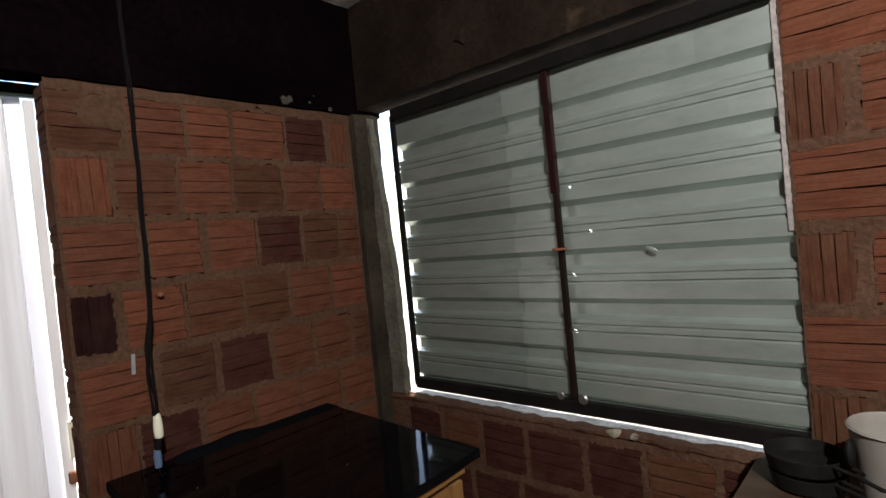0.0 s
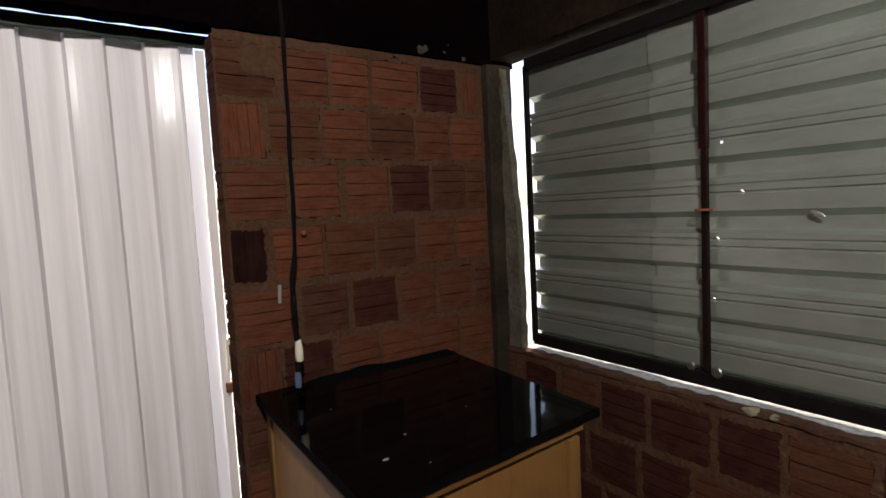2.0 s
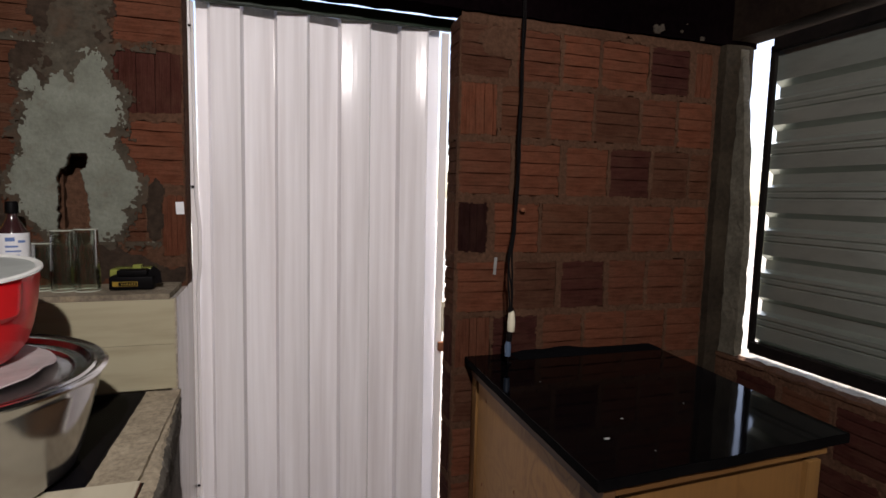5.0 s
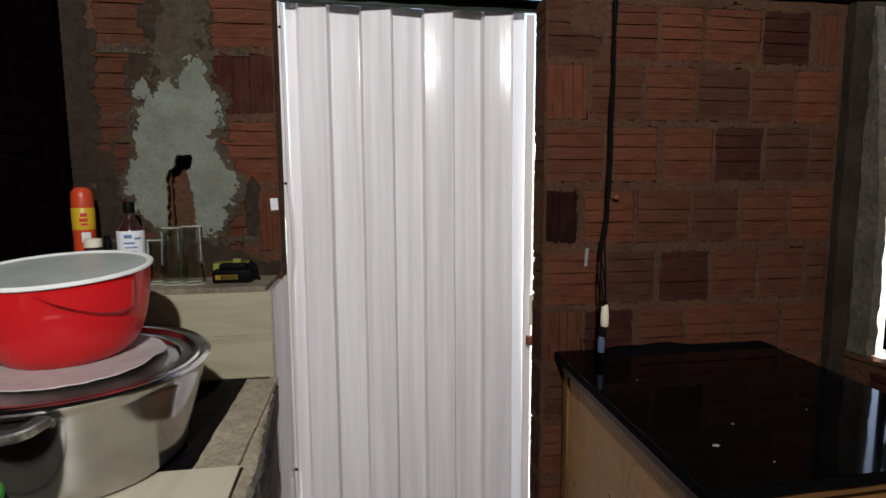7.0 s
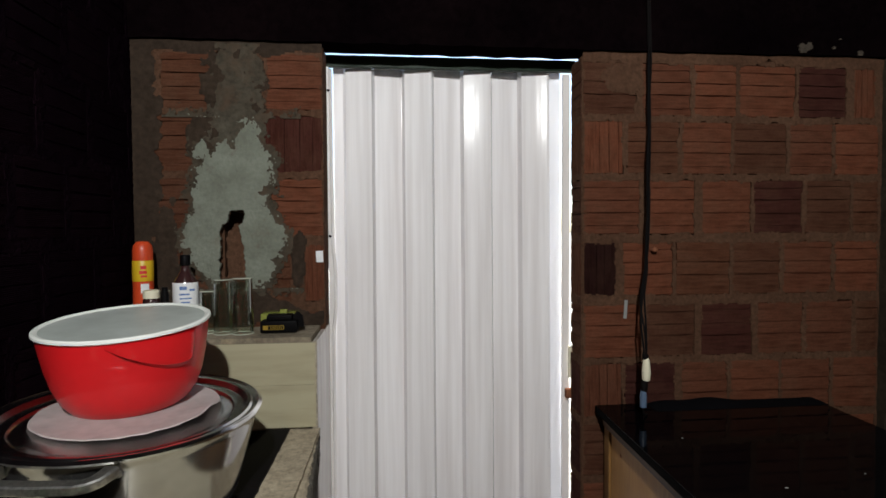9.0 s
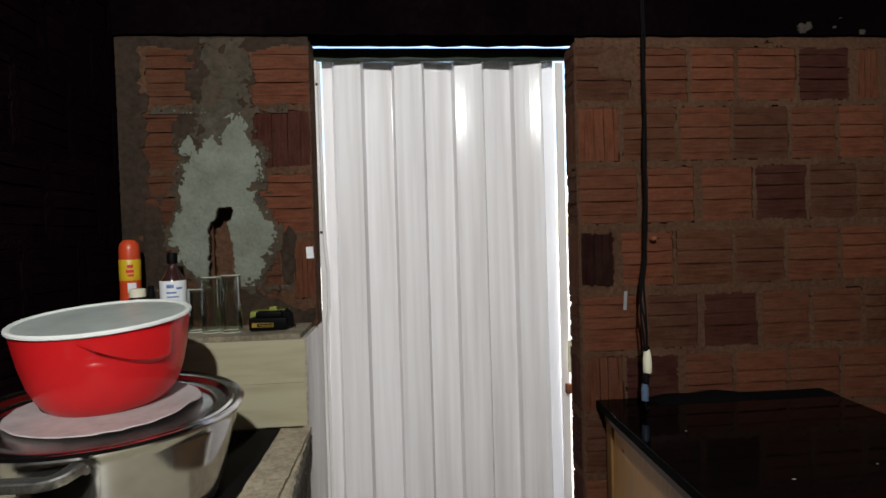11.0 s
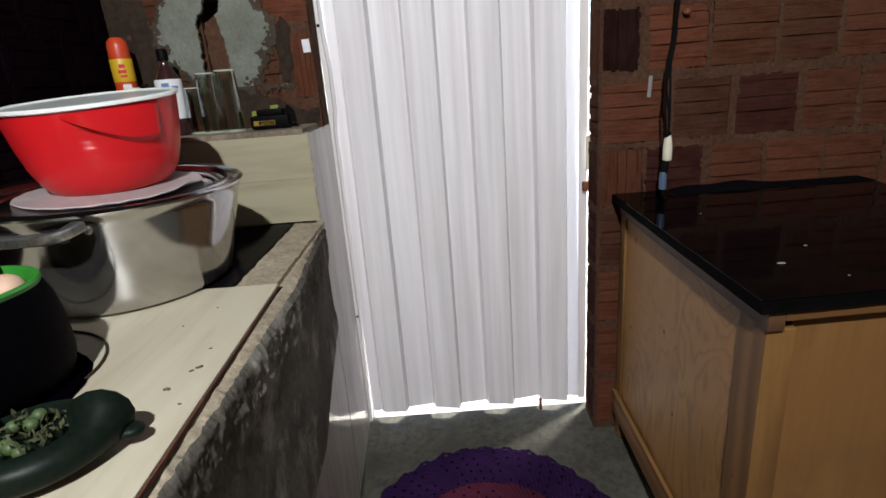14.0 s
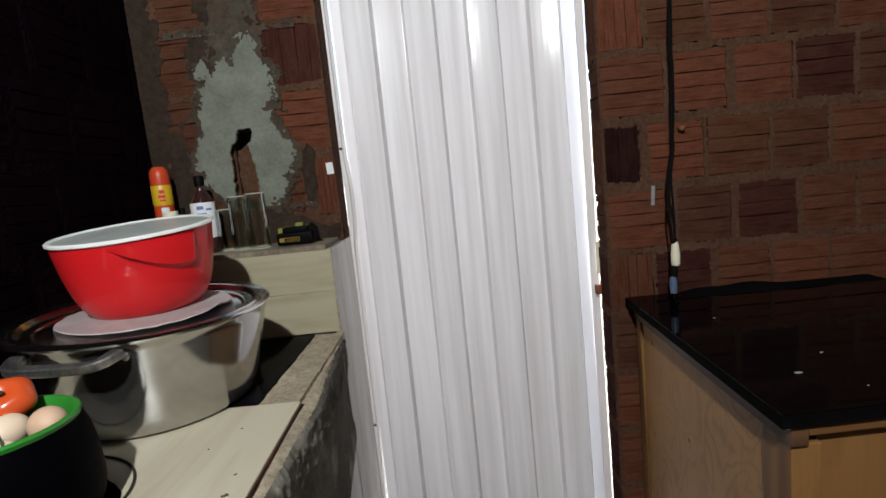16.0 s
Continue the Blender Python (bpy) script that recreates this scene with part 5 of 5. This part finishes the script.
def lay(s0, s1, t0, t1, z0, z1, bevel=0.002):
    return prism([quad_at(s0, t0), quad_at(s1, t0), quad_at(s1, t1), quad_at(s0, t1)], z0, z1, bevel)


Z_T = 0.890
for s0, s1 in ((IN_W, IN_W + 0.072), (IN_E - 0.060, IN_E)):
    for t0, t1 in ((IN_S, IN_S + 0.105), (IN_N - 0.050, IN_N)):
        part("leg", lay(s0, s1, t0, t1, floor_z(quad_at(s0, t1).y), Z_T - 0.041), M_PINE_Z, cab, "pine corner post")
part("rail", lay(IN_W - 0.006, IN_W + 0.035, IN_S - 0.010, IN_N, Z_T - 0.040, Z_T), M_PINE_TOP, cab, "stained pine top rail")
part("rail", lay(IN_E - 0.04, IN_E, IN_S + 0.037, IN_N, Z_T - 0.040, Z_T), M_PINE_Y, cab, "pine top rail")
part("rail", lay(IN_W + 0.036, IN_E + 0.010, IN_S - 0.010, IN_S + 0.036, Z_T - 0.022, Z_T), M_PINE_X, cab, "pale pine top rail")
part("rail", lay(IN_W + 0.036, IN_E - 0.041, IN_N - 0.04, IN_N, Z_T - 0.034, Z_T), M_PINE_X, cab, "pine top rail")
part("rail", lay(IN_W - 0.016, IN_W - 0.0005, IN_S, IN_N, 0.120, 0.205), M_PINE_Y, cab, "pine bottom rail")
part("rail", lay(IN_W + 0.074, IN_E - 0.062, IN_S + 0.002, IN_S + 0.018, 0.120, 0.205), M_PINE_X, cab, "pine bottom rail")
part("panel", lay(IN_W + 0.010, IN_W + 0.024, IN_S + 0.106, IN_N - 0.052, 0.125, Z_T - 0.041, 0.0), M_PLY, cab, "plywood side panel")
part("panel", lay(IN_E - 0.030, IN_E - 0.016, IN_S + 0.106, IN_N - 0.052, 0.125, Z_T - 0.041, 0.0), M_PLY, cab, "plywood side panel")
part("panel", lay(IN_W + 0.0725, IN_E - 0.0605, IN_S + 0.0185, IN_S + 0.032, 0.125, Z_T - 0.021, 0.0), M_PLY_SHADED, cab, "plywood front panel, coloured darker for the shade on it")
for s, t, z in ((IN_W + 0.0095, 0.84, 0.80), (IN_W + 0.0095, 0.55, 0.62), (IN_W + 0.0095, 0.45, 0.42), (IN_W - 0.0005, 0.08, 0.5), (IN_W + 0.0095, 0.86, 0.5)):
    p = quad_at(s, t)
    part("nail", box(p.x - 0.001, p.y - 0.0025, z - 0.005, p.x + 0.001, p.y + 0.0025, z + 0.005), M_RUST, cab)

slab = thing("granite_slab", (1.26, -0.43, Z_T), "polished black granite slab with chipped edges on the cabinet", "slab")
def edge(n0, n1, count, seed):
    pts = []
    for i in range(count):
        p = Vector(n0).lerp(Vector(n1), i / count)
        w = 0.004 * noise.noise((p.x * 7, p.y * 7, seed)) if i else 0
        pts.append((p.x + w, p.y + w))
    return pts
outline = edge(TA, TB, 14, 1) + edge(TB, TC, 14, 2) + edge(TC, TD, 14, 3) + edge(TD, TA, 14, 4)
part("slab_body", prism(outline, Z_T + 0.0005, Z_T + 0.0235), M_GRANITE_EDGE, slab, "rough black sawn edge")
c = Vector((1.26, -0.43))
inner = [tuple(c + (Vector(p) - c) * 0.997) for p in outline]
part("polished_top", prism(inner, Z_T + 0.0237, Z_T + 0.0255), M_GRANITE, slab, "mirror-polished black top")
solid("paint_chip", ball((0.991, -0.704, 0.917), (0.009, 0.005, 0.0015), u=10, v=6), M_FLECK, "white fleck of plaster on the granite", "fleck", "flecks on the slab", base=(0.991, -0.704, 0.9155))
for x, y, s in ((1.099, -0.613, 0.005), (1.336, -0.567, 0.003), (1.064, -0.783, 0.003), (1.023, -0.312, 0.003)):
    solid("paint_chip", ball((x, y, 0.9163), (s, s * 0.5, 0.001), u=8, v=6), M_FLECK, "white fleck of plaster on the granite", "fleck", "flecks on the slab", base=(x, y, 0.9155))

# dark cloth bundle along the wall at the back of the slab
bm = bmesh.new()
rows = []
for i in range(41):
    q = i / 40
    x = 1.06 + 0.60 * q
    top = 0.014 * math.sin(math.pi * min(1, q * 1.6)) ** 0.7 * (1 if q < 0.3 else 1 - 0.5 * (q - 0.3)) + 0.003 * math.sin(q * 21)
    rows.append([bm.verts.new((x, y, 0.9157 + max(0.0003, h * top))) for y, h in ((-0.095, 0.0), (-0.075, 0.5), (-0.045, 0.9), (-0.018, 1.0), (-0.012, 0.5), (-0.011, 0.0))])
for a, b in zip(rows, rows[1:]):
    for k in range(5):
        bm.faces.new((a[k], b[k], b[k + 1], a[k + 1]))
solid("black_plastic_strip", bm, M_BLACKSHEET, "black plastic sheet folded along the wall on the slab", "sheet", smooth=True, base=(1.36, -0.05, 0.9155))

# ---------------------------------------------------------------- crocheted rug
RC, RO, RI = (0.410, -0.490), 0.428, 0.270
rug = thing("crochet_rug", (*RC, 0.0), "round crocheted rug with purple border and rose centre", "rug")


def crochet(r0, r1, rings, segs, holes_every, edge_wave):
    bm = bmesh.new()
    grid = []
    for i in range(rings + 1):
        r = r0 + (r1 - r0) * i / rings
        row = []
        for j in range(segs):
            a = 2 * math.pi * j / segs
            rr = r + (edge_wave * math.sin(a * 34) + 0.006 * noise.noise((math.cos(a) * 4, math.sin(a) * 4, 1))) * (i / rings)
            z = 0.011 + 0.0045 * math.sin(i * math.pi) + 0.004 * ((i + j) % 2) + 0.007 * noise.noise((rr * math.cos(a) * 20, rr * math.sin(a) * 20, 4))
            if i == rings and edge_wave:
                z = 0.002
            row.append(bm.verts.new((RC[0] + rr * math.cos(a), RC[1] + rr * math.sin(a), z + floor_z(RC[1] + rr * math.sin(a)))))
        grid.append(row)
    for i in range(rings):
        for j in range(segs):
            if holes_every and i % 3 == 1 and (j + i) % holes_every == 0 and noise.noise((i * 1.7, j * 0.9, 2)) > -0.15:
                continue
            k = (j + 1) % segs
            bm.faces.new((grid[i][j], grid[i][k], grid[i + 1][k], grid[i + 1][j]))
    return bm


part("border", crochet(RI, RO, 16, 240, 4, 0.006), M_PURPLE, rug, "purple openwork border")
bm = lathe([(0, 0.003)] + [(r, 0.003) for r in (0.1, 0.2, 0.26, 0.32, 0.37, RO - 0.012)] + [(RO - 0.012, 0.0005)], (*RC, 0), 72)
for v in bm.verts:
    v.co.z += floor_z(v.co.y)
part("backing", bm, M_RUGSHADE, rug, "added backing in yarn colour darkened as the shade behind the openwork")
part("centre", crochet(0.01, RI - 0.001, 30, 180, 6, 0.0), M_PINK, rug, "rose-red centre")

# ---------------------------------------------------------------- shelf corner south of the window
side = thing("side_table", (1.80, -1.95, 0.0), "dark plain wooden side table under the brick pier", "table")
part("tabletop", box(1.60, -2.45, 0.860, 1.975, -1.46, 0.885, 0.003), M_RAFTER, side)
for x in (1.63, 1.945):
    for y in (-2.42, -1.49):
        part("leg", box(x - 0.02, y - 0.02, 0, x + 0.02, y + 0.02, 0.8595, 0.002), M_RAFTER, side)
pan = thing("frying_pan", (1.86, -1.555, 0.886), "black cast-iron frying pan standing on a second pan", "pan")
for z, dx, dy, r in ((0.886, 0.0, -0.030, 0.078), (0.930, -0.01, -0.028, 0.080)):
    body = part("pan_body", lathe([(0, 0.0), (r * 0.8, 0.0), (r * 0.92, 0.008), (r, 0.04), (r * 0.97, 0.041), (r * 0.88, 0.012), (0, 0.006)], (1.86 + dx, -1.555 + dy, z), 40), M_IRON, pan, "black iron pan", True)
    d = Vector((-0.55, -0.84, 0)).normalized()
    n = Vector((0.84, -0.55, 0)).normalized()
    o = Vector((1.86 + dx, -1.555 + dy, z + 0.036)) + d * r
    pts = [o + n * 0.012, o + d * 0.05 + n * 0.013, o + d * 0.10 + n * 0.017 - Vector((0, 0, 0.004)), o + d * 0.125 - Vector((0, 0, 0.006)), o + d * 0.10 - n * 0.017 - Vector((0, 0, 0.004)), o + d * 0.05 - n * 0.013, o - n * 0.012]
    part("handle", sweep(pts, circle(0.0045, 8)), M_IRON, pan, "iron loop handle", True)
pail = thing("bucket", (1.84, -1.755, 0.886), "dull grey-cream enamel bucket with dark ears", "bucket")
part("pail_body", lathe([(0, 0.0), (0.068, 0.0), (0.072, 0.004), (0.088, 0.165), (0.092, 0.168), (0.088, 0.172), (0.084, 0.165), (0.068, 0.008), (0, 0.006)], (1.84, -1.755, 0.886), 48), M_BUCKET, pail, "", True)
part("ear", ball((1.80, -1.672, 1.000), (0.020, 0.010, 0.030), u=14, v=10), M_IRON, pail, "dark ear")

# ---------------------------------------------------------------- bulb that lights the room
bulb = thing("pendant_bulb", (LAMP[0], LAMP[1], 2.5), "bare white bulb hanging from the roof", "lamp")
part("socket", lathe([(0, 0.115), (0.012, 0.115), (0.016, 0.10), (0.018, 0.055), (0, 0.055)], LAMP, 20), M_BLACKPL, bulb, "black lamp holder", True)
part("cord", sweep([(LAMP[0], LAMP[1], LAMP[2] + 0.115), (LAMP[0], LAMP[1], 2.98)], circle(0.003, 6), up=(0, 1, 0)), M_CABLE, bulb, "black cord")


# ---------------------------------------------------------------- bricks, piece by piece
def brick_mesh(seed):
    """Face of a hollow brick, 0.18 by 0.18 m, with four drip grooves; the face looks towards -y."""
    rnd = random.Random(seed)
    w, h, d, cols = 0.09, 0.09, 0.03, 7
    grooves = [g + rnd.uniform(-0.003, 0.003) for g in (-0.064, -0.021, 0.022, 0.064)]
    rnd_end = (rnd.choice((0.0025, 0.0058)), rnd.choice((0.0025, 0.0058)))
    bm = bmesh.new()
    rows = []
    for c in range(cols):
        u = c / (cols - 1)
        line = [(d, -h), (0.002, -h + rnd.uniform(0, 0.003)), (0.0, -h + 0.004 + rnd.uniform(0, 0.003))]
        for n, g in enumerate(grooves):
            deep = (0.0074 if 0 < n < 3 else rnd_end[n > 0]) * max(0.30, min(1.0, 0.75 + 0.9 * noise.noise((u * 2.3, n * 7.1, seed * 3.7))))
            if u in (0.0, 1.0):
                deep *= rnd.uniform(0.3, 0.9)
            g += 0.0016 * noise.noise((u * 3, n * 5.0, seed + 0.5))
            line += [(rnd.uniform(-0.0006, 0.0008), g - 0.0025 - rnd.uniform(0, 0.0006)), (deep, g - 0.0022), (deep, g + 0.0022), (rnd.uniform(-0.0010, 0.0004), g + 0.0024 + rnd.uniform(0, 0.0006))]
        line += [(0.0, h - 0.004 - rnd.uniform(0, 0.003)), (0.002, h - rnd.uniform(0, 0.003)), (d, h)]
        jut = rnd.uniform(-0.001, 0.003) if c in (0, cols - 1) else 0
        back = 0.002 if c in (0, cols - 1) else 0
        rows.append([bm.verts.new((w * (2 * u - 1) - math.copysign(jut, u - 0.5), y + back, z)) for y, z in line])
    for a, b in zip(rows, rows[1:]):
        for i in range(len(a) - 1):
            bm.faces.new((a[i], b[i], b[i + 1], a[i + 1]))
    bm.faces.new(rows[0])
    bm.faces.new(rows[-1][::-1])
    return finish("brick", bm, M_BRICK)


def with_material(me, m):
    c = me.copy()
    c.materials[0] = m
    return c


SHAPES = [brick_mesh(s) for s in range(12)]
KINDS = {k: [with_material(me, m) for me in SHAPES] for k, m in (("o", M_BRICK), ("d", M_BRICK_DARK), ("x", M_BRICK_BURNT), ("b", M_BRICK_DULL), ("s", M_BRICK_SOOT_DIM))}
rnd = random.Random(4)
LAID = {}


def brick(parent, wall, u0, u1, z0, z1, kind="o", upright=False):
    """One brick that fills u0..u1, z0..z1 of a wall: n (y = 0), e (x = X_E), w (x = X_W)."""
    ob = new("brick", rnd.choice(KINDS[kind]))
    LAID.setdefault(wall, []).append((u0, u1, z0, z1))
    ob.parent = parent
    u, z, w, h = (u0 + u1) / 2, (z0 + z1) / 2, u1 - u0, z1 - z0
    if upright:
        turn, size = Matrix.Rotation(radians(90), 4, "Y"), (h / 0.18, 1, w / 0.18)
    else:
        turn, size = Matrix(), (w / 0.18, 1, h / 0.18)
    turn = Matrix.Rotation(radians(rnd.uniform(-0.7, 0.7)), 4, "Y") @ Matrix.Rotation(radians(rnd.uniform(-0.8, 0.8)), 4, "Z") @ turn
    off = rnd.uniform(-0.0018, 0.0012)
    base = {"n": Matrix.Translation((u, off, z)), "p": Matrix.Translation((X_P + off, u, z)) @ Matrix.Rotation(radians(-90), 4, "Z"), "e": Matrix.Translation((X_E + off, u, z)) @ Matrix.Rotation(radians(-90), 4, "Z"),
            "j": Matrix.Translation((0.843 + off, u, z)) @ Matrix.Rotation(radians(-90), 4, "Z"),
            "w": Matrix.Translation((X_W - off, u, z)) @ Matrix.Rotation(radians(90), 4, "Z")}[wall]
    ob.matrix_basis = base @ turn @ Matrix.Diagonal((*size, 1))
    return ob


COURSES = [(1.885, 2.062), (1.690, 1.868), (1.488, 1.672), (1.280, 1.462), (1.070, 1.252), (0.872, 1.052), (0.668, 0.850), (0.464, 0.646), (0.260, 0.442), (0.056, 0.238)]
# each course east of the door: ends of the bricks, with o orange, d dark, b dull, v upright orange, k upright dark, x upright burnt
EAST_OF_DOOR = [
    [(0.845, 1.03, "b"), (1.05, 1.222, "o"), (1.232, 1.385, "o"), (1.392, 1.60, "o"), (1.608, 1.79, "d"), (1.812, 1.90, "v")],
    [(0.848, 0.985, "v"), (0.998, 1.18, "b"), (1.19, 1.366, "o"), (1.375, 1.57, "b"), (1.578, 1.74, "o"), (1.748, 1.915, "o")],
    [(0.848, 1.045, "o"), (1.072, 1.24, "o"), (1.262, 1.442, "o"), (1.45, 1.632, "d"), (1.642, 1.812, "b"), (1.82, 1.918, "b")],
    [(0.850, 0.962, "x"), (0.985, 1.162, "o"), (1.174, 1.368, "b"), (1.376, 1.552, "b"), (1.562, 1.745, "o"), (1.753, 1.92, "o")],
    [(0.850, 1.052, "o"), (1.07, 1.244, "b"), (1.264, 1.452, "d"), (1.468, 1.638, "o"), (1.648, 1.824, "o"), (1.836, 1.92, "b")],
    [(0.850, 0.984, "v"), (0.994, 1.176, "d"), (1.194, 1.364, "o"), (1.372, 1.552, "o"), (1.56, 1.745, "o"), (1.753, 1.92, "o")],
]
for row, pieces in zip(COURSES, EAST_OF_DOOR):
    for a, b, k in pieces:
        brick(wall_north, "n", a, b, *row, {"v": "o", "k": "d"}.get(k, k), k in "vkx")
for n, row in enumerate(COURSES[6:]):
    x = 0.85
    while x < 1.88:
        w = min(rnd.choice((0.18, 0.18, 0.2, 0.16)), 1.92 - x)
        brick(wall_north, "n", x, x + w, *row, rnd.choice("oob"))
        x += w + 0.016

# jamb of the doorway
for n, row in enumerate(COURSES):
    brick(wall_north, "j", 0.008, 0.108, *row, "b" if n < 5 else "d", n % 2 == 1)

WEST_OF_DOOR = [
    [(-0.495, -0.315, "b"), (-0.178, -0.004, "o")],
    [(-0.53, -0.355, "b"), (-0.19, -0.004, "k")],
    [(-0.52, -0.335, "b"), (-0.18, -0.004, "o")],
    [(-0.495, -0.34, "b"), (-0.16, -0.105, "b"), (-0.066, -0.004, "v")],
    [(-0.54, -0.36, "b"), (-0.34, -0.18, "b"), (-0.17, -0.004, "b")],
]
for row, pieces in zip(COURSES, WEST_OF_DOOR):
    for a, b, k in pieces:
        brick(wall_north, "n", a, b, *row, {"v": "o", "k": "d"}.get(k, k), k in "vkx")

# under the window and the pier south of it
for n, row in enumerate(COURSES[5:]):
    row = (row[0] - 0.02, row[1] - 0.02)
    y = -0.05 - 0.09 * (n % 2)
    while y > -1.45:
        w = rnd.choice((0.18, 0.19, 0.21))
        brick(wall_east, "e", y - w, y, row[0], min(row[1], 0.855), rnd.choice("bddd"))
        y -= w + 0.016
for n, row in enumerate(COURSES[:6]):
    row = (row[0] - 0.01, row[1] - 0.01)
    if n % 2 == 0:
        cuts = [(-1.83, -1.572, "o"), (-2.05, -1.85, "b")]
    else:
        cuts = [(-1.69, -1.575, "v"), (-1.90, -1.72, "o"), (-2.1, -1.92, "o")]
    for a, b, k in cuts:
        brick(wall_east, "p", a, b, *row, {"v": "b"}.get(k, k), k == "v")

# west wall bricks, sooty and coloured darker still as if hardly lit
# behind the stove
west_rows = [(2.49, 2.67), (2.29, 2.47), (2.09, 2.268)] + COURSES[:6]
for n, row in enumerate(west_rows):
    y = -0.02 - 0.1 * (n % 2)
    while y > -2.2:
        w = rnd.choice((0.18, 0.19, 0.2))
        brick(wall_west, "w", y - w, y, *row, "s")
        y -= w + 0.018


# mortar squeezed out of the joints, flush with the bricks or smeared a little over them
def joint_mortar(parent, wall, u0, u1, z0, z1, place, step=0.005, free=None, mat=None):
    nu, nz = round((u1 - u0) / step), round((z1 - z0) / step)
    U, Z = np.meshgrid(u0 + (np.arange(nu) + 0.5) * step, z0 + (np.arange(nz) + 0.5) * step, indexing="ij")
    away = np.full(U.shape, 9.0)
    for a, b, lo, hi in LAID[wall]:
        away = np.minimum(away, np.maximum(np.maximum(a - U, U - b), np.maximum(lo - Z, Z - hi)))
    bm = bmesh.new()
    made = {}

    def vert(i, j):
        if (i, j) not in made:
            u, z = u0 + i * step, z0 + j * step
            y = -0.0004 + 0.0022 * noise.noise((u * 35, z * 35, 2)) + 0.001 * noise.noise((u * 110, z * 110, 5))
            u += 0.0022 * noise.noise((u * 90, z * 90, 8))
            z += 0.0022 * noise.noise((u * 90, z * 90, 9))
            made[i, j] = bm.verts.new(place(u, y, z))
        return made[i, j]
    for i, j in np.argwhere(away > -0.012):
        i, j = int(i), int(j)
        u, z = float(U[i, j]), float(Z[i, j])
        if away[i, j] + 0.008 * noise.noise((u * 26, z * 26, 1)) + 0.004 * noise.noise((u * 80, z * 80, 4)) < -0.0035 and away[i, j] < 0.001 or (free and free(u, z)):
            continue
        bm.faces.new([vert(i, j), vert(i + 1, j), vert(i + 1, j + 1), vert(i, j + 1)])
    ring = [e for e in bm.edges if e.is_boundary]
    back = Vector(place(0, 0.008, 0)) - Vector(place(0, 0, 0))
    for v in bmesh.ops.extrude_edge_only(bm, edges=ring)["geom"]:
        if isinstance(v, bmesh.types.BMVert):
            v.co += back
    return part("joint_mortar", bm, mat or M_MORTAR, parent)


joint_mortar(wall_north, "n", 0.846, 1.925, 0.02, 2.075, lambda u, y, z: (u, y, z))
joint_mortar(wall_north, "n", X_W + 0.001, -0.004, 1.185, 2.075, lambda u, y, z: (u, y, z), 0.003, slot)
joint_mortar(wall_north, "j", 0.004, 0.108, 0.01, 2.08, lambda u, y, z: (0.843 + y, u, z))
joint_mortar(wall_east, "e", -1.56, -0.036, 0.02, 0.856, lambda u, y, z: (X_E + y, u, z))
joint_mortar(wall_east, "p", -2.1, -1.57, 0.85, 2.07, lambda u, y, z: (X_P + y, u, z))
joint_mortar(wall_west, "w", -2.2, -0.018, 0.95, 2.66, lambda u, y, z: (X_W - y, u, z), 0.008, mat=M_MORTAR_SOOT_DIM)
